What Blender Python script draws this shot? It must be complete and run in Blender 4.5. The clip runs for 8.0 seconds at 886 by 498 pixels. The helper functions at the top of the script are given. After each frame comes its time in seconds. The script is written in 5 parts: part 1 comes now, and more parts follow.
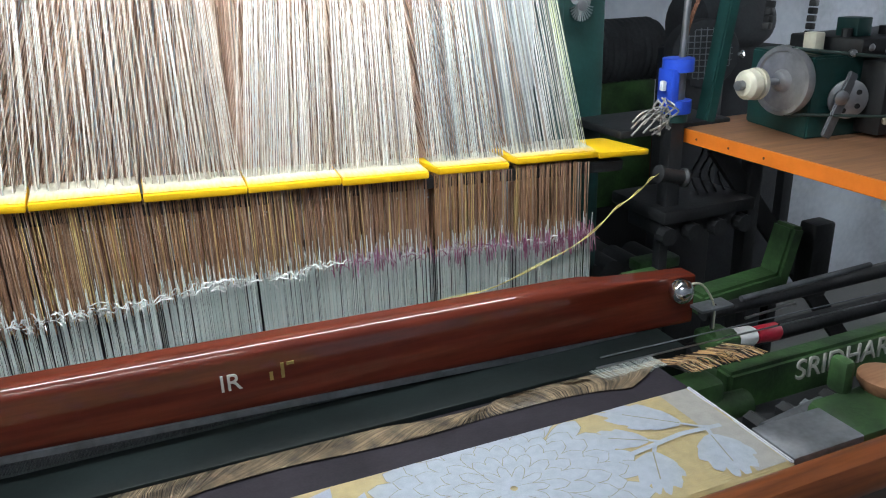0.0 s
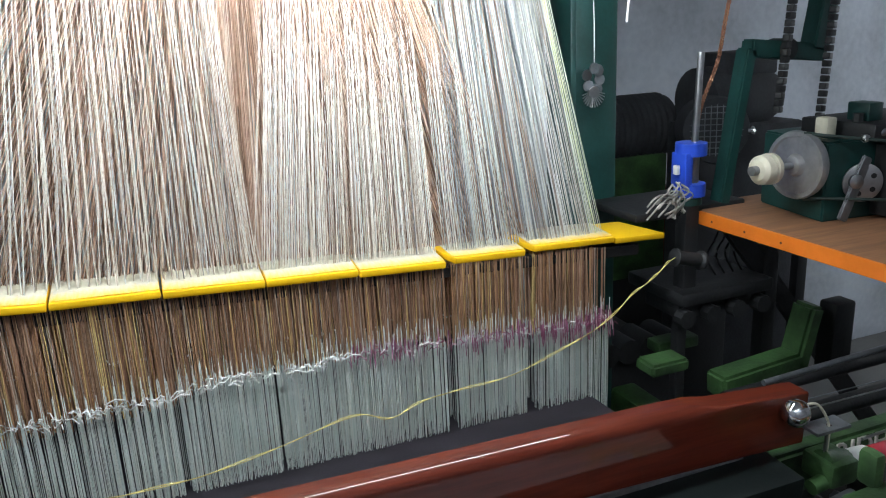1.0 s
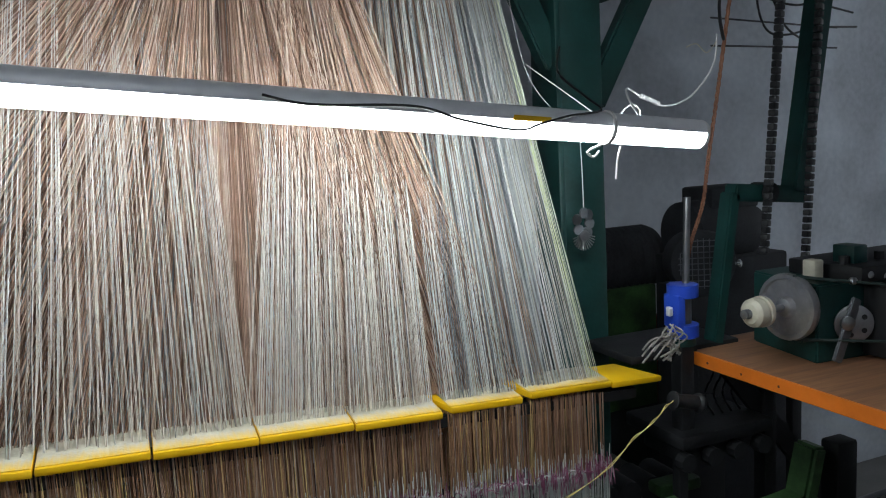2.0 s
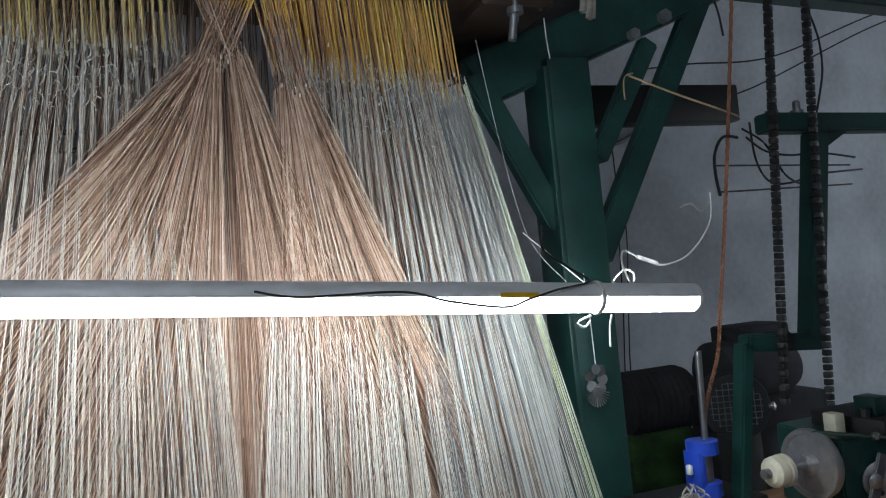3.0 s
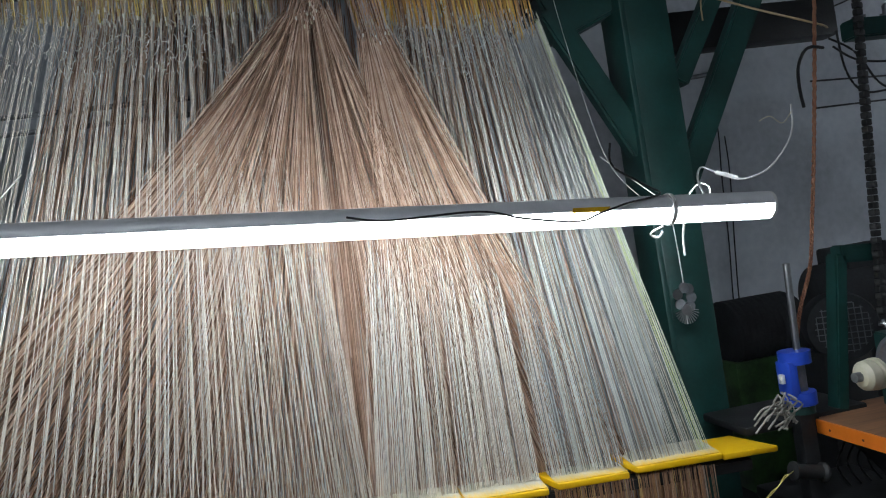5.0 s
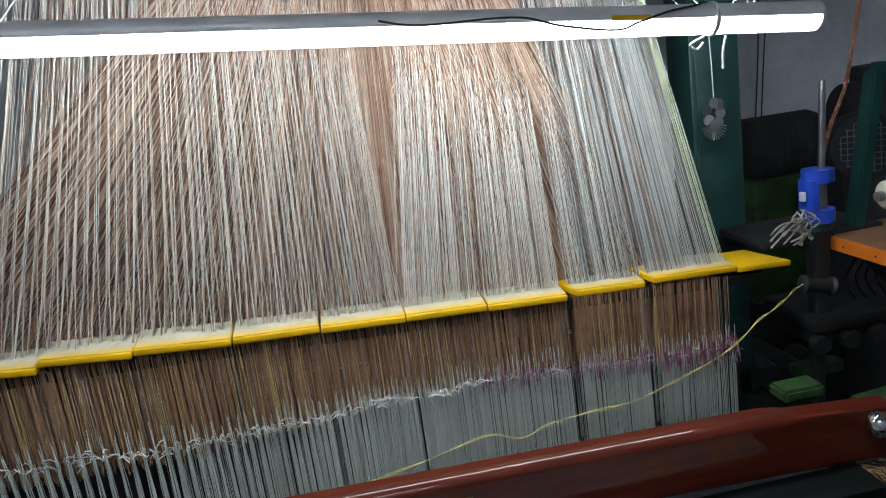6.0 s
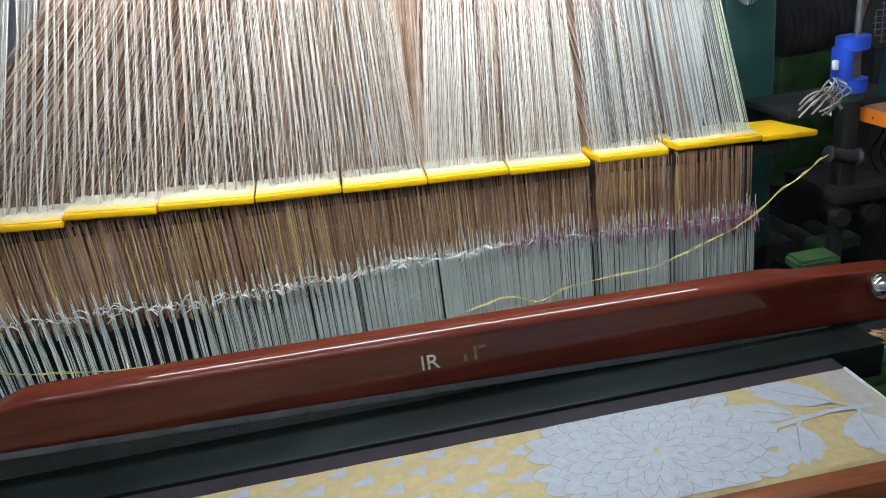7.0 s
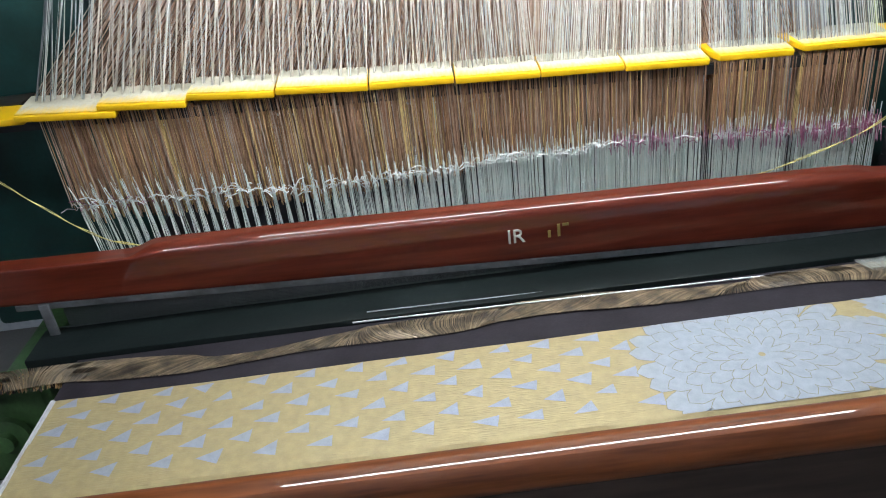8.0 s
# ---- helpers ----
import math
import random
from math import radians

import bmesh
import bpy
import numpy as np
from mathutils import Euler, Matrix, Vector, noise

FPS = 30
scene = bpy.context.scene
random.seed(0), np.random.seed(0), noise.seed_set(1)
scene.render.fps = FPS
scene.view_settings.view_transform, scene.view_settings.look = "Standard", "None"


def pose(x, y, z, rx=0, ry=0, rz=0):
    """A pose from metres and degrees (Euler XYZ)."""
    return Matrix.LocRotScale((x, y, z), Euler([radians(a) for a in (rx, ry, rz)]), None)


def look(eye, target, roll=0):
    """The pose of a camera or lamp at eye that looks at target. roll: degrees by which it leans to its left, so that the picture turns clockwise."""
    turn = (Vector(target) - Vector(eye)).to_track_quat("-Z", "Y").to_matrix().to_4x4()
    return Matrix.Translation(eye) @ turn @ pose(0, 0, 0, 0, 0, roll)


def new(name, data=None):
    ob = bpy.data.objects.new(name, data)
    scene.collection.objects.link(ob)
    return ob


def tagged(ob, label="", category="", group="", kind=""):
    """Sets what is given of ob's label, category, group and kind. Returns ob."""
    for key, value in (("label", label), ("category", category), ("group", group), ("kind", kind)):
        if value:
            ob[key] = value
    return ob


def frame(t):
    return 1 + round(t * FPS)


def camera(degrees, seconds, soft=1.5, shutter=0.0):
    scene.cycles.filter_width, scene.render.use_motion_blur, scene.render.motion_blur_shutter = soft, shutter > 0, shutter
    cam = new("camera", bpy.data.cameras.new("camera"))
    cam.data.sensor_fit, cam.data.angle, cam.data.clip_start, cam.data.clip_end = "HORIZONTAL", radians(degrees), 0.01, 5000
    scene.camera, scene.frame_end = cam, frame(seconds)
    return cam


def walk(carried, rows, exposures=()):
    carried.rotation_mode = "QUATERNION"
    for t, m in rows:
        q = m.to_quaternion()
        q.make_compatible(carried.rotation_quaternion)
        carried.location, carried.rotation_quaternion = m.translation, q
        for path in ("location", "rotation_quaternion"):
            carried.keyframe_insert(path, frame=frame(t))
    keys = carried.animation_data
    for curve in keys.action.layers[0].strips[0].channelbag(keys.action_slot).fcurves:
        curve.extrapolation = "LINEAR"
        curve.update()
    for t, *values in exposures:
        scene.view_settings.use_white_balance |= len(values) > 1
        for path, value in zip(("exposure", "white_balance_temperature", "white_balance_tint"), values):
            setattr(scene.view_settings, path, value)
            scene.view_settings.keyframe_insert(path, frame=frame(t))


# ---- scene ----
cam = camera(60.0, 8.0, soft=1.1)
PATH = [
    (0, (-0.022, -0.984, 1.418), (0.678, 0.754, 0.72), -1.9),
    (0.5, (-0.022, -0.985, 1.427), (0.675, 0.788, 0.816), -2.5),
    (1, (-0.022, -0.969, 1.458), (0.673, 0.824, 0.909), -2.7),
    (1.5, (-0.023, -0.958, 1.496), (0.695, 0.857, 1.059), -2.5),
    (2, (-0.028, -0.958, 1.504), (0.734, 0.874, 1.249), -3.1),
    (2.2, (-0.037, -0.948, 1.523), (0.742, 0.884, 1.33), -3.4),
    (3.3, (0.061, -1.037, 1.571), (0.665, 0.863, 1.723), -6.3),
    (3.5, (0.069, -1.048, 1.579), (0.641, 0.861, 1.748), -6.9),
    (4, (0.061, -1.075, 1.578), (0.571, 0.852, 1.739), -7.8),
    (5.3, (0.031, -1.095, 1.497), (0.378, 0.869, 1.358), -8.4),
    (5.5, (0.02, -1.083, 1.523), (0.354, 0.87, 1.254), -8.0),
    (6, (0.019, -1.095, 1.507), (0.293, 0.833, 1.05), -7.9),
    (6.5, (0.006, -1.098, 1.479), (0.249, 0.794, 0.88), -7.7),
    (7, (-0.008, -1.102, 1.47), (0.198, 0.751, 0.745), -7.4),
    (7.5, (-0.03, -1.103, 1.495), (0.104, 0.693, 0.627), -7.3),
    (8, (-0.073, -1.107, 1.487), (-0.07, 0.647, 0.525), -7.2),
]
walk(cam, [(t, look(eye, target, roll)) for t, eye, target, roll in PATH],
     exposures=[(0, 0.7), (0.5, 0.55), (1.0, 0.45), (1.3, 0.1), (1.5, -0.1), (2.0, -0.45), (2.2, -0.42), (3.5, -0.15), (4.2, -0.12), (5.5, -0.48), (6.0, -0.28), (6.5, 0.22), (7.0, 0.5), (8.0, 0.8)])

# exposures follow the clip's own automatic exposure
# ---- world and light ----
world = bpy.data.worlds.new("world")
scene.world = world
world.use_nodes = True
world.node_tree.nodes["Background"].inputs[0].default_value = (0.30, 0.36, 0.45, 1)
world.node_tree.nodes["Background"].inputs[1].default_value = 0.05

TUBE_POWER = 44.0
# strengths of the two added fill lamps, both out of view
ROOM_FILL = 66.0
SIDE_FILL = 37.0


# ---- materials ----
def material(name, colour, rough=0.6, metal=0.0, vary=0.25, scale=12.0, bump=0.15, fine=140.0, island=0.0, stain=None, coat=0.0, spec=0.5):
    """A surface with stains at one scale, grain at another, and relief from the grain."""
    m = bpy.data.materials.new(name)
    m.use_nodes = True
    nt = m.node_tree
    bs = nt.nodes["Principled BSDF"]
    co = nt.nodes.new("ShaderNodeTexCoord")
    big = nt.nodes.new("ShaderNodeTexNoise")
    big.inputs["Scale"].default_value = scale
    big.inputs["Detail"].default_value = 5
    small = nt.nodes.new("ShaderNodeTexNoise")
    small.inputs["Scale"].default_value = fine
    small.inputs["Detail"].default_value = 3
    nt.links.new(co.outputs["Object"], big.inputs["Vector"])
    nt.links.new(co.outputs["Object"], small.inputs["Vector"])
    ramp = nt.nodes.new("ShaderNodeValToRGB")
    ramp.color_ramp.elements[0].position, ramp.color_ramp.elements[1].position = 0.3, 0.7
    dark = stain or [c * (1 - vary) for c in colour]
    light = [min(1, c * (1 + vary * 0.6)) for c in colour]
    ramp.color_ramp.elements[0].color = (*dark, 1)
    ramp.color_ramp.elements[1].color = (*light, 1)
    nt.links.new(big.outputs["Fac"], ramp.inputs["Fac"])
    out = ramp.outputs["Color"]
    mix = nt.nodes.new("ShaderNodeMix")
    mix.data_type, mix.blend_type = "RGBA", "OVERLAY"
    mix.inputs["Factor"].default_value = vary * 0.8
    nt.links.new(out, mix.inputs["A"])
    nt.links.new(small.outputs["Fac"], mix.inputs["B"])
    out = mix.outputs["Result"]
    if island:
        geo = nt.nodes.new("ShaderNodeNewGeometry")
        hsv = nt.nodes.new("ShaderNodeHueSaturation")
        mr = nt.nodes.new("ShaderNodeMapRange")
        mr.inputs["To Min"].default_value, mr.inputs["To Max"].default_value = 1 - island, 1 + island * 0.5
        nt.links.new(geo.outputs["Random Per Island"], mr.inputs["Value"])
        nt.links.new(mr.outputs["Result"], hsv.inputs["Value"])
        nt.links.new(out, hsv.inputs["Color"])
        out = hsv.outputs["Color"]
    nt.links.new(out, bs.inputs["Base Color"])
    rr = nt.nodes.new("ShaderNodeMapRange")
    rr.inputs["To Min"].default_value, rr.inputs["To Max"].default_value = max(0.02, rough - 0.12), min(1, rough + 0.12)
    nt.links.new(big.outputs["Fac"], rr.inputs["Value"])
    nt.links.new(rr.outputs["Result"], bs.inputs["Roughness"])
    bs.inputs["Metallic"].default_value = metal
    bs.inputs["Coat Weight"].default_value = coat
    bs.inputs["Coat Roughness"].default_value = 0.04
    bs.inputs["Specular IOR Level"].default_value = spec
    if bump:
        b = nt.nodes.new("ShaderNodeBump")
        b.inputs["Strength"].default_value, b.inputs["Distance"].default_value = bump, 0.002
        nt.links.new(small.outputs["Fac"], b.inputs["Height"])
        nt.links.new(b.outputs["Normal"], bs.inputs["Normal"])
    return m


def palette(name, colours, rough=0.7, spec=0.3):
    """Yarn whose strands take one of several colours, strand by strand."""
    m = bpy.data.materials.new(name)
    m.use_nodes = True
    nt = m.node_tree
    bs = nt.nodes["Principled BSDF"]
    geo = nt.nodes.new("ShaderNodeNewGeometry")
    ramp = nt.nodes.new("ShaderNodeValToRGB")
    ramp.color_ramp.interpolation = "CONSTANT"
    while len(ramp.color_ramp.elements) < len(colours):
        ramp.color_ramp.elements.new(0.5)
    for i, c in enumerate(colours):
        ramp.color_ramp.elements[i].position = i / len(colours)
        ramp.color_ramp.elements[i].color = (*c, 1)
    nt.links.new(geo.outputs["Random Per Island"], ramp.inputs["Fac"])
    co = nt.nodes.new("ShaderNodeTexCoord")
    no = nt.nodes.new("ShaderNodeTexNoise")
    no.inputs["Scale"].default_value = 60
    mix = nt.nodes.new("ShaderNodeMix")
    mix.data_type, mix.blend_type = "RGBA", "OVERLAY"
    mix.inputs["Factor"].default_value = 0.35
    nt.links.new(co.outputs["Object"], no.inputs["Vector"])
    nt.links.new(ramp.outputs["Color"], mix.inputs["A"])
    nt.links.new(no.outputs["Fac"], mix.inputs["B"])
    nt.links.new(mix.outputs["Result"], bs.inputs["Base Color"])
    bs.inputs["Roughness"].default_value = rough
    bs.inputs["Specular IOR Level"].default_value = spec
    return m


def glow(name, colour, power):
    m = bpy.data.materials.new(name)
    m.use_nodes = True
    bs = m.node_tree.nodes["Principled BSDF"]
    bs.inputs["Base Color"].default_value = (0.9, 0.9, 0.9, 1)
    bs.inputs["Emission Color"].default_value = (*colour, 1)
    bs.inputs["Emission Strength"].default_value = power
    return m


def wood(name, dark, light, rough=0.25, coat=0.4, spec=0.5):
    """Varnished wood, its grain running along x."""
    m = material(name, light, rough, vary=0.3, scale=6, bump=0.05, coat=coat, stain=dark, spec=spec)
    nt = m.node_tree
    mp = nt.nodes.new("ShaderNodeMapping")
    mp.inputs["Scale"].default_value = (1.2, 14, 14)
    co = next(n for n in nt.nodes if n.type == "TEX_COORD")
    nt.links.new(co.outputs["Object"], mp.inputs["Vector"])
    for n in nt.nodes:
        if n.type == "TEX_NOISE":
            nt.links.new(mp.outputs["Vector"], n.inputs["Vector"])
            n.inputs["Scale"].default_value = min(n.inputs["Scale"].default_value, 18)
    return m


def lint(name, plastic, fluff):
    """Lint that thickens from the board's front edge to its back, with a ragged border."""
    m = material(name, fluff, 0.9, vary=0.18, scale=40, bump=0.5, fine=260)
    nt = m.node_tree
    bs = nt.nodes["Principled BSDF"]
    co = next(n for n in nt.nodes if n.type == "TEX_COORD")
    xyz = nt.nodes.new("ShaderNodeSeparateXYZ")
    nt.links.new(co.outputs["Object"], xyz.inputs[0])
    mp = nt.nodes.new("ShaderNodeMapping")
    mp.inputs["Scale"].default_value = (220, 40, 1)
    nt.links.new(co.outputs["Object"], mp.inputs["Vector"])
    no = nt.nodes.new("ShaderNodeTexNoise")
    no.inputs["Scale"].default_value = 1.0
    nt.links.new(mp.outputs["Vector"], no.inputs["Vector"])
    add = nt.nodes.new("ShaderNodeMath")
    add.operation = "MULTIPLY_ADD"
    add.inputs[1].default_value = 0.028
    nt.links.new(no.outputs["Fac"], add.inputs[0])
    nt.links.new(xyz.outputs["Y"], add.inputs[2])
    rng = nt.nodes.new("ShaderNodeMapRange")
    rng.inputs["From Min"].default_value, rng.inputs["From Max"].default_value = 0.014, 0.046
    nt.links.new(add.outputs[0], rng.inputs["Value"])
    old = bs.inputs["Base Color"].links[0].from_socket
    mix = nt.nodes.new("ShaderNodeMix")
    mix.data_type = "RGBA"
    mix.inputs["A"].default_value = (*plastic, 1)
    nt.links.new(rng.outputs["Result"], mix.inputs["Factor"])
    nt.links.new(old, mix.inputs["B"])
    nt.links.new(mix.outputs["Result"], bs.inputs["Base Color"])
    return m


def fabric(name, colour, thread, metal=0.0, rough=0.55, relief=0.4):
    """Woven cloth: fine ribs of weft along x, with broken lustre."""
    m = material(name, colour, rough, metal, vary=0.12, scale=90, bump=0, fine=700)
    nt = m.node_tree
    bs = nt.nodes["Principled BSDF"]
    co = next(n for n in nt.nodes if n.type == "TEX_COORD")
    mp = nt.nodes.new("ShaderNodeMapping")
    mp.inputs["Scale"].default_value = (thread * 0.12, thread, thread)
    nt.links.new(co.outputs["Object"], mp.inputs["Vector"])
    no = nt.nodes.new("ShaderNodeTexNoise")
    no.inputs["Scale"].default_value = 1.0
    no.inputs["Detail"].default_value = 4
    nt.links.new(mp.outputs["Vector"], no.inputs["Vector"])
    b = nt.nodes.new("ShaderNodeBump")
    b.inputs["Strength"].default_value, b.inputs["Distance"].default_value = relief, 0.0015
    nt.links.new(no.outputs["Fac"], b.inputs["Height"])
    nt.links.new(b.outputs["Normal"], bs.inputs["Normal"])
    return m


M = dict(
    wall=material("wall_paint", (0.57, 0.60, 0.65), 0.85, vary=0.3, scale=2.2, fine=40, stain=(0.36, 0.375, 0.41)),
    floor=material("cement_floor", (0.16, 0.155, 0.15), 0.8, vary=0.3, scale=3),
    ceiling=material("ceiling_plaster", (0.30, 0.30, 0.31), 0.9, vary=0.2, scale=3),
    green=material("green_enamel", (0.009, 0.050, 0.045), 0.45, vary=0.3, scale=9, bump=0.1, stain=(0.004, 0.020, 0.018)),
    casting=material("green_casting", (0.055, 0.13, 0.04), 0.5, vary=0.4, scale=11, bump=0.3, stain=(0.012, 0.022, 0.012)),
    black=material("black_grease", (0.014, 0.0145, 0.016), 0.55, vary=0.4, scale=14, bump=0.3),
    # black paint lifted towards grey, imitating haze over the rear motors
    hazed_black=material("hazed_black_paint", (0.036, 0.038, 0.043), 0.85, vary=0.4, scale=14, bump=0.3),
    steel=material("worn_steel", (0.45, 0.45, 0.46), 0.3, metal=1.0, vary=0.25, scale=20, bump=0.05),
    chrome=material("polished_chrome", (0.75, 0.75, 0.76), 0.10, metal=1.0, vary=0.05, scale=20, bump=0),
    dullsteel=material("dull_steel", (0.24, 0.25, 0.27), 0.45, metal=0.7, vary=0.3, scale=25, bump=0.1),
    cap=wood("red_brown_varnish", (0.088, 0.0135, 0.0065), (0.122, 0.020, 0.0092), 0.5, 0.8, 0.12),
    beam=wood("orange_brown_varnish", (0.10, 0.026, 0.007), (0.21, 0.058, 0.016), 0.45, 0.8, 0.2),
    darkwood=wood("dark_wood", (0.020, 0.012, 0.009), (0.042, 0.026, 0.020), 0.35, 0.3),
    ply=wood("plywood", (0.22, 0.10, 0.05), (0.34, 0.17, 0.09), 0.5, 0.1),
    orange=material("orange_edging", (0.80, 0.20, 0.02), 0.4, vary=0.12, scale=18),
    yellow=material("yellow_plastic", (0.78, 0.45, 0.004), 0.45, vary=0.08, scale=30, bump=0.05),
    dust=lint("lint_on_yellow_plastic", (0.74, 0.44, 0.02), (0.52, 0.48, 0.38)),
    tie=palette("pale_ties", [(0.74, 0.70, 0.58), (0.66, 0.60, 0.44), (0.82, 0.80, 0.74)]),
    blue=material("blue_plastic", (0.02, 0.07, 0.52), 0.35, vary=0.1, scale=30, bump=0.03),
    cream=material("cream_plastic", (0.62, 0.58, 0.46), 0.45, vary=0.15, scale=40),
    white=material("white_plastic", (0.75, 0.75, 0.74), 0.4, vary=0.08, scale=40, bump=0.03),
    red=material("red_plastic", (0.5, 0.015, 0.04), 0.4, vary=0.1, scale=40, bump=0.03),
    alu=material("aluminium", (0.80, 0.81, 0.83), 0.35, metal=0.1, vary=0.1, scale=30, bump=0.03),
    turned=material("turned_aluminium", (0.42, 0.42, 0.43), 0.38, metal=0.75, vary=0.2, scale=40, bump=0.08),
    belt=material("green_black_belt", (0.030, 0.050, 0.045), 0.6, vary=0.3, scale=60),
    cable=material("black_cable", (0.015, 0.015, 0.016), 0.5, vary=0.2, scale=40),
    rag=material("grey_rag", (0.31, 0.29, 0.26), 0.95, vary=0.3, scale=50, bump=0.5),
    reed=material("reed_steel", (0.13, 0.155, 0.155), 0.4, metal=0.3, vary=0.25, scale=18, bump=0.1, island=0.25),
    race=material("race_plate", (0.008, 0.012, 0.012), 0.5, vary=0.35, scale=10, bump=0.08, spec=0.2),
    rust=material("red_oxide", (0.12, 0.03, 0.025), 0.6, vary=0.3, scale=12),
    letter=material("pale_paint", (0.62, 0.60, 0.54), 0.6, vary=0.2, scale=60),
    oldletter=material("worn_gold_paint", (0.30, 0.20, 0.05), 0.6, vary=0.3, scale=60),
    gold=fabric("gold_brocade", (0.43, 0.34, 0.172), 520, 0.2, 0.45, 0.8),
    triangle=fabric("lilac_brocade", (0.33, 0.36, 0.47), 2600, 0.1, 0.5),
    silver=fabric("silver_brocade", (0.35, 0.38, 0.435), 2600, 0.1, 0.5),
    outline=fabric("bronze_outline", (0.25, 0.23, 0.15), 2600, 0.1, 0.6),
    selvedge=fabric("white_selvedge", (0.54, 0.54, 0.58), 2600, 0.0, 0.6),
    plain=fabric("plain_grey_weave", (0.34, 0.32, 0.29), 2600, 0.1, 0.6),
    warp=material("shadowed_silk_warp", (0.026, 0.022, 0.028), 0.55, vary=0.35, scale=30, bump=0.1, fine=300, spec=0.2),
    white_cord=palette("white_cord", [(0.68, 0.62, 0.55), (0.58, 0.52, 0.46), (0.76, 0.70, 0.63), (0.46, 0.38, 0.31), (0.66, 0.58, 0.51), (0.60, 0.58, 0.55), (0.72, 0.67, 0.60), (0.38, 0.30, 0.245)]),
    cool_cord=palette("cool_white_cord", [(0.60, 0.62, 0.60), (0.44, 0.46, 0.45), (0.70, 0.71, 0.68), (0.20, 0.21, 0.22), (0.60, 0.58, 0.50), (0.30, 0.25, 0.21)]),
    brown_cord=palette("brown_cord", [(0.54, 0.37, 0.28), (0.30, 0.18, 0.125), (0.47, 0.31, 0.225), (0.18, 0.105, 0.072), (0.57, 0.42, 0.33), (0.38, 0.24, 0.17), (0.64, 0.50, 0.41)]),
    neck_cord=palette("ochre_neck_cord", [(0.76, 0.60, 0.28), (0.66, 0.51, 0.26), (0.84, 0.66, 0.24), (0.52, 0.38, 0.23), (0.70, 0.52, 0.30), (0.46, 0.31, 0.19)]),
    amber_cord=palette("amber_neck_cord", [(0.84, 0.50, 0.12), (0.74, 0.42, 0.13), (0.60, 0.35, 0.16), (0.86, 0.62, 0.17), (0.44, 0.26, 0.16), (0.78, 0.48, 0.20)]),
    mail_cord=palette("mixed_tail_cord", [(0.38, 0.215, 0.13), (0.46, 0.285, 0.18), (0.30, 0.165, 0.105), (0.70, 0.50, 0.22), (0.48, 0.38, 0.31), (0.34, 0.20, 0.13), (0.48, 0.27, 0.14), (0.40, 0.245, 0.165)]),
    heddle=palette("grey_green_heddle", [(0.74, 0.81, 0.77), (0.66, 0.73, 0.69), (0.82, 0.86, 0.82), (0.70, 0.75, 0.72), (0.78, 0.80, 0.75)]),
    fuzz=palette("pale_knots", [(0.74, 0.74, 0.72), (0.82, 0.80, 0.78), (0.58, 0.56, 0.54)]),
    purple=palette("purple_knots", [(0.30, 0.10, 0.18), (0.38, 0.16, 0.24), (0.52, 0.42, 0.46), (0.26, 0.08, 0.14)]),
    lemon=palette("yellow_yarn", [(0.72, 0.60, 0.12), (0.66, 0.56, 0.2)]),
    lime=palette("lime_yarn", [(0.50, 0.58, 0.24), (0.62, 0.66, 0.48), (0.66, 0.68, 0.60)]),
    warp_show=material("brocade_warp", (0.31, 0.225, 0.14), 0.5, vary=0.3, scale=34, bump=0.1, island=0.75, stain=(0.028, 0.020, 0.016)),
    edge_show=palette("striped_weft_ends", [(0.46, 0.27, 0.11), (0.03, 0.022, 0.02), (0.58, 0.42, 0.24), (0.05, 0.035, 0.03), (0.36, 0.20, 0.09), (0.02, 0.018, 0.018)]),
    twist=material("twisted_flex", (0.36, 0.17, 0.10), 0.7, vary=0.4, scale=30, bump=0.2, stain=(0.24, 0.09, 0.05)),
    tube=glow("lit_tube", (0.86, 0.955, 1.0), TUBE_POWER),
    # glow of the added side and ceiling fill lamps
    side=glow("side_fill_glow", (0.85, 0.93, 1.0), SIDE_FILL),
    room=glow("room_fill_glow", (0.85, 0.93, 1.0), ROOM_FILL),
)


# ---- builders ----
def box(bm, x0, x1, y0, y1, z0, z1, bevel=0.0, turn=None):
    made = bmesh.ops.create_cube(bm, size=1)["verts"]
    c = Vector(((x0 + x1) / 2, (y0 + y1) / 2, (z0 + z1) / 2))
    m = Matrix.Translation(c) @ (turn or Matrix()) @ Matrix.Diagonal((x1 - x0, y1 - y0, z1 - z0, 1))
    bmesh.ops.transform(bm, matrix=m, verts=made)
    if bevel:
        edges = {e for v in made for e in v.link_edges}
        bmesh.ops.bevel(bm, geom=list(edges), offset=bevel, segments=2, affect="EDGES", profile=0.5)
    return bm


def rail(bm, p, q, w, h, bevel=0.0):
    """A bar of w by h from p to q."""
    p, q = Vector(p), Vector(q)
    d = q - p
    made = bmesh.ops.create_cube(bm, size=1)["verts"]
    m = Matrix.Translation((p + q) / 2) @ d.to_track_quat("X", "Z").to_matrix().to_4x4() @ Matrix.Diagonal((d.length, w, h, 1))
    bmesh.ops.transform(bm, matrix=m, verts=made)
    if bevel:
        bmesh.ops.bevel(bm, geom=list({e for v in made for e in v.link_edges}), offset=bevel, segments=2, affect="EDGES")
    return bm


def rod(bm, p, q, r, r2=None, n=14):
    p, q = Vector(p), Vector(q)
    d = q - p
    m = Matrix.Translation((p + q) / 2) @ d.to_track_quat("Z", "Y").to_matrix().to_4x4()
    bmesh.ops.create_cone(bm, cap_ends=True, segments=n, radius1=r, radius2=r if r2 is None else r2, depth=d.length, matrix=m)
    return bm


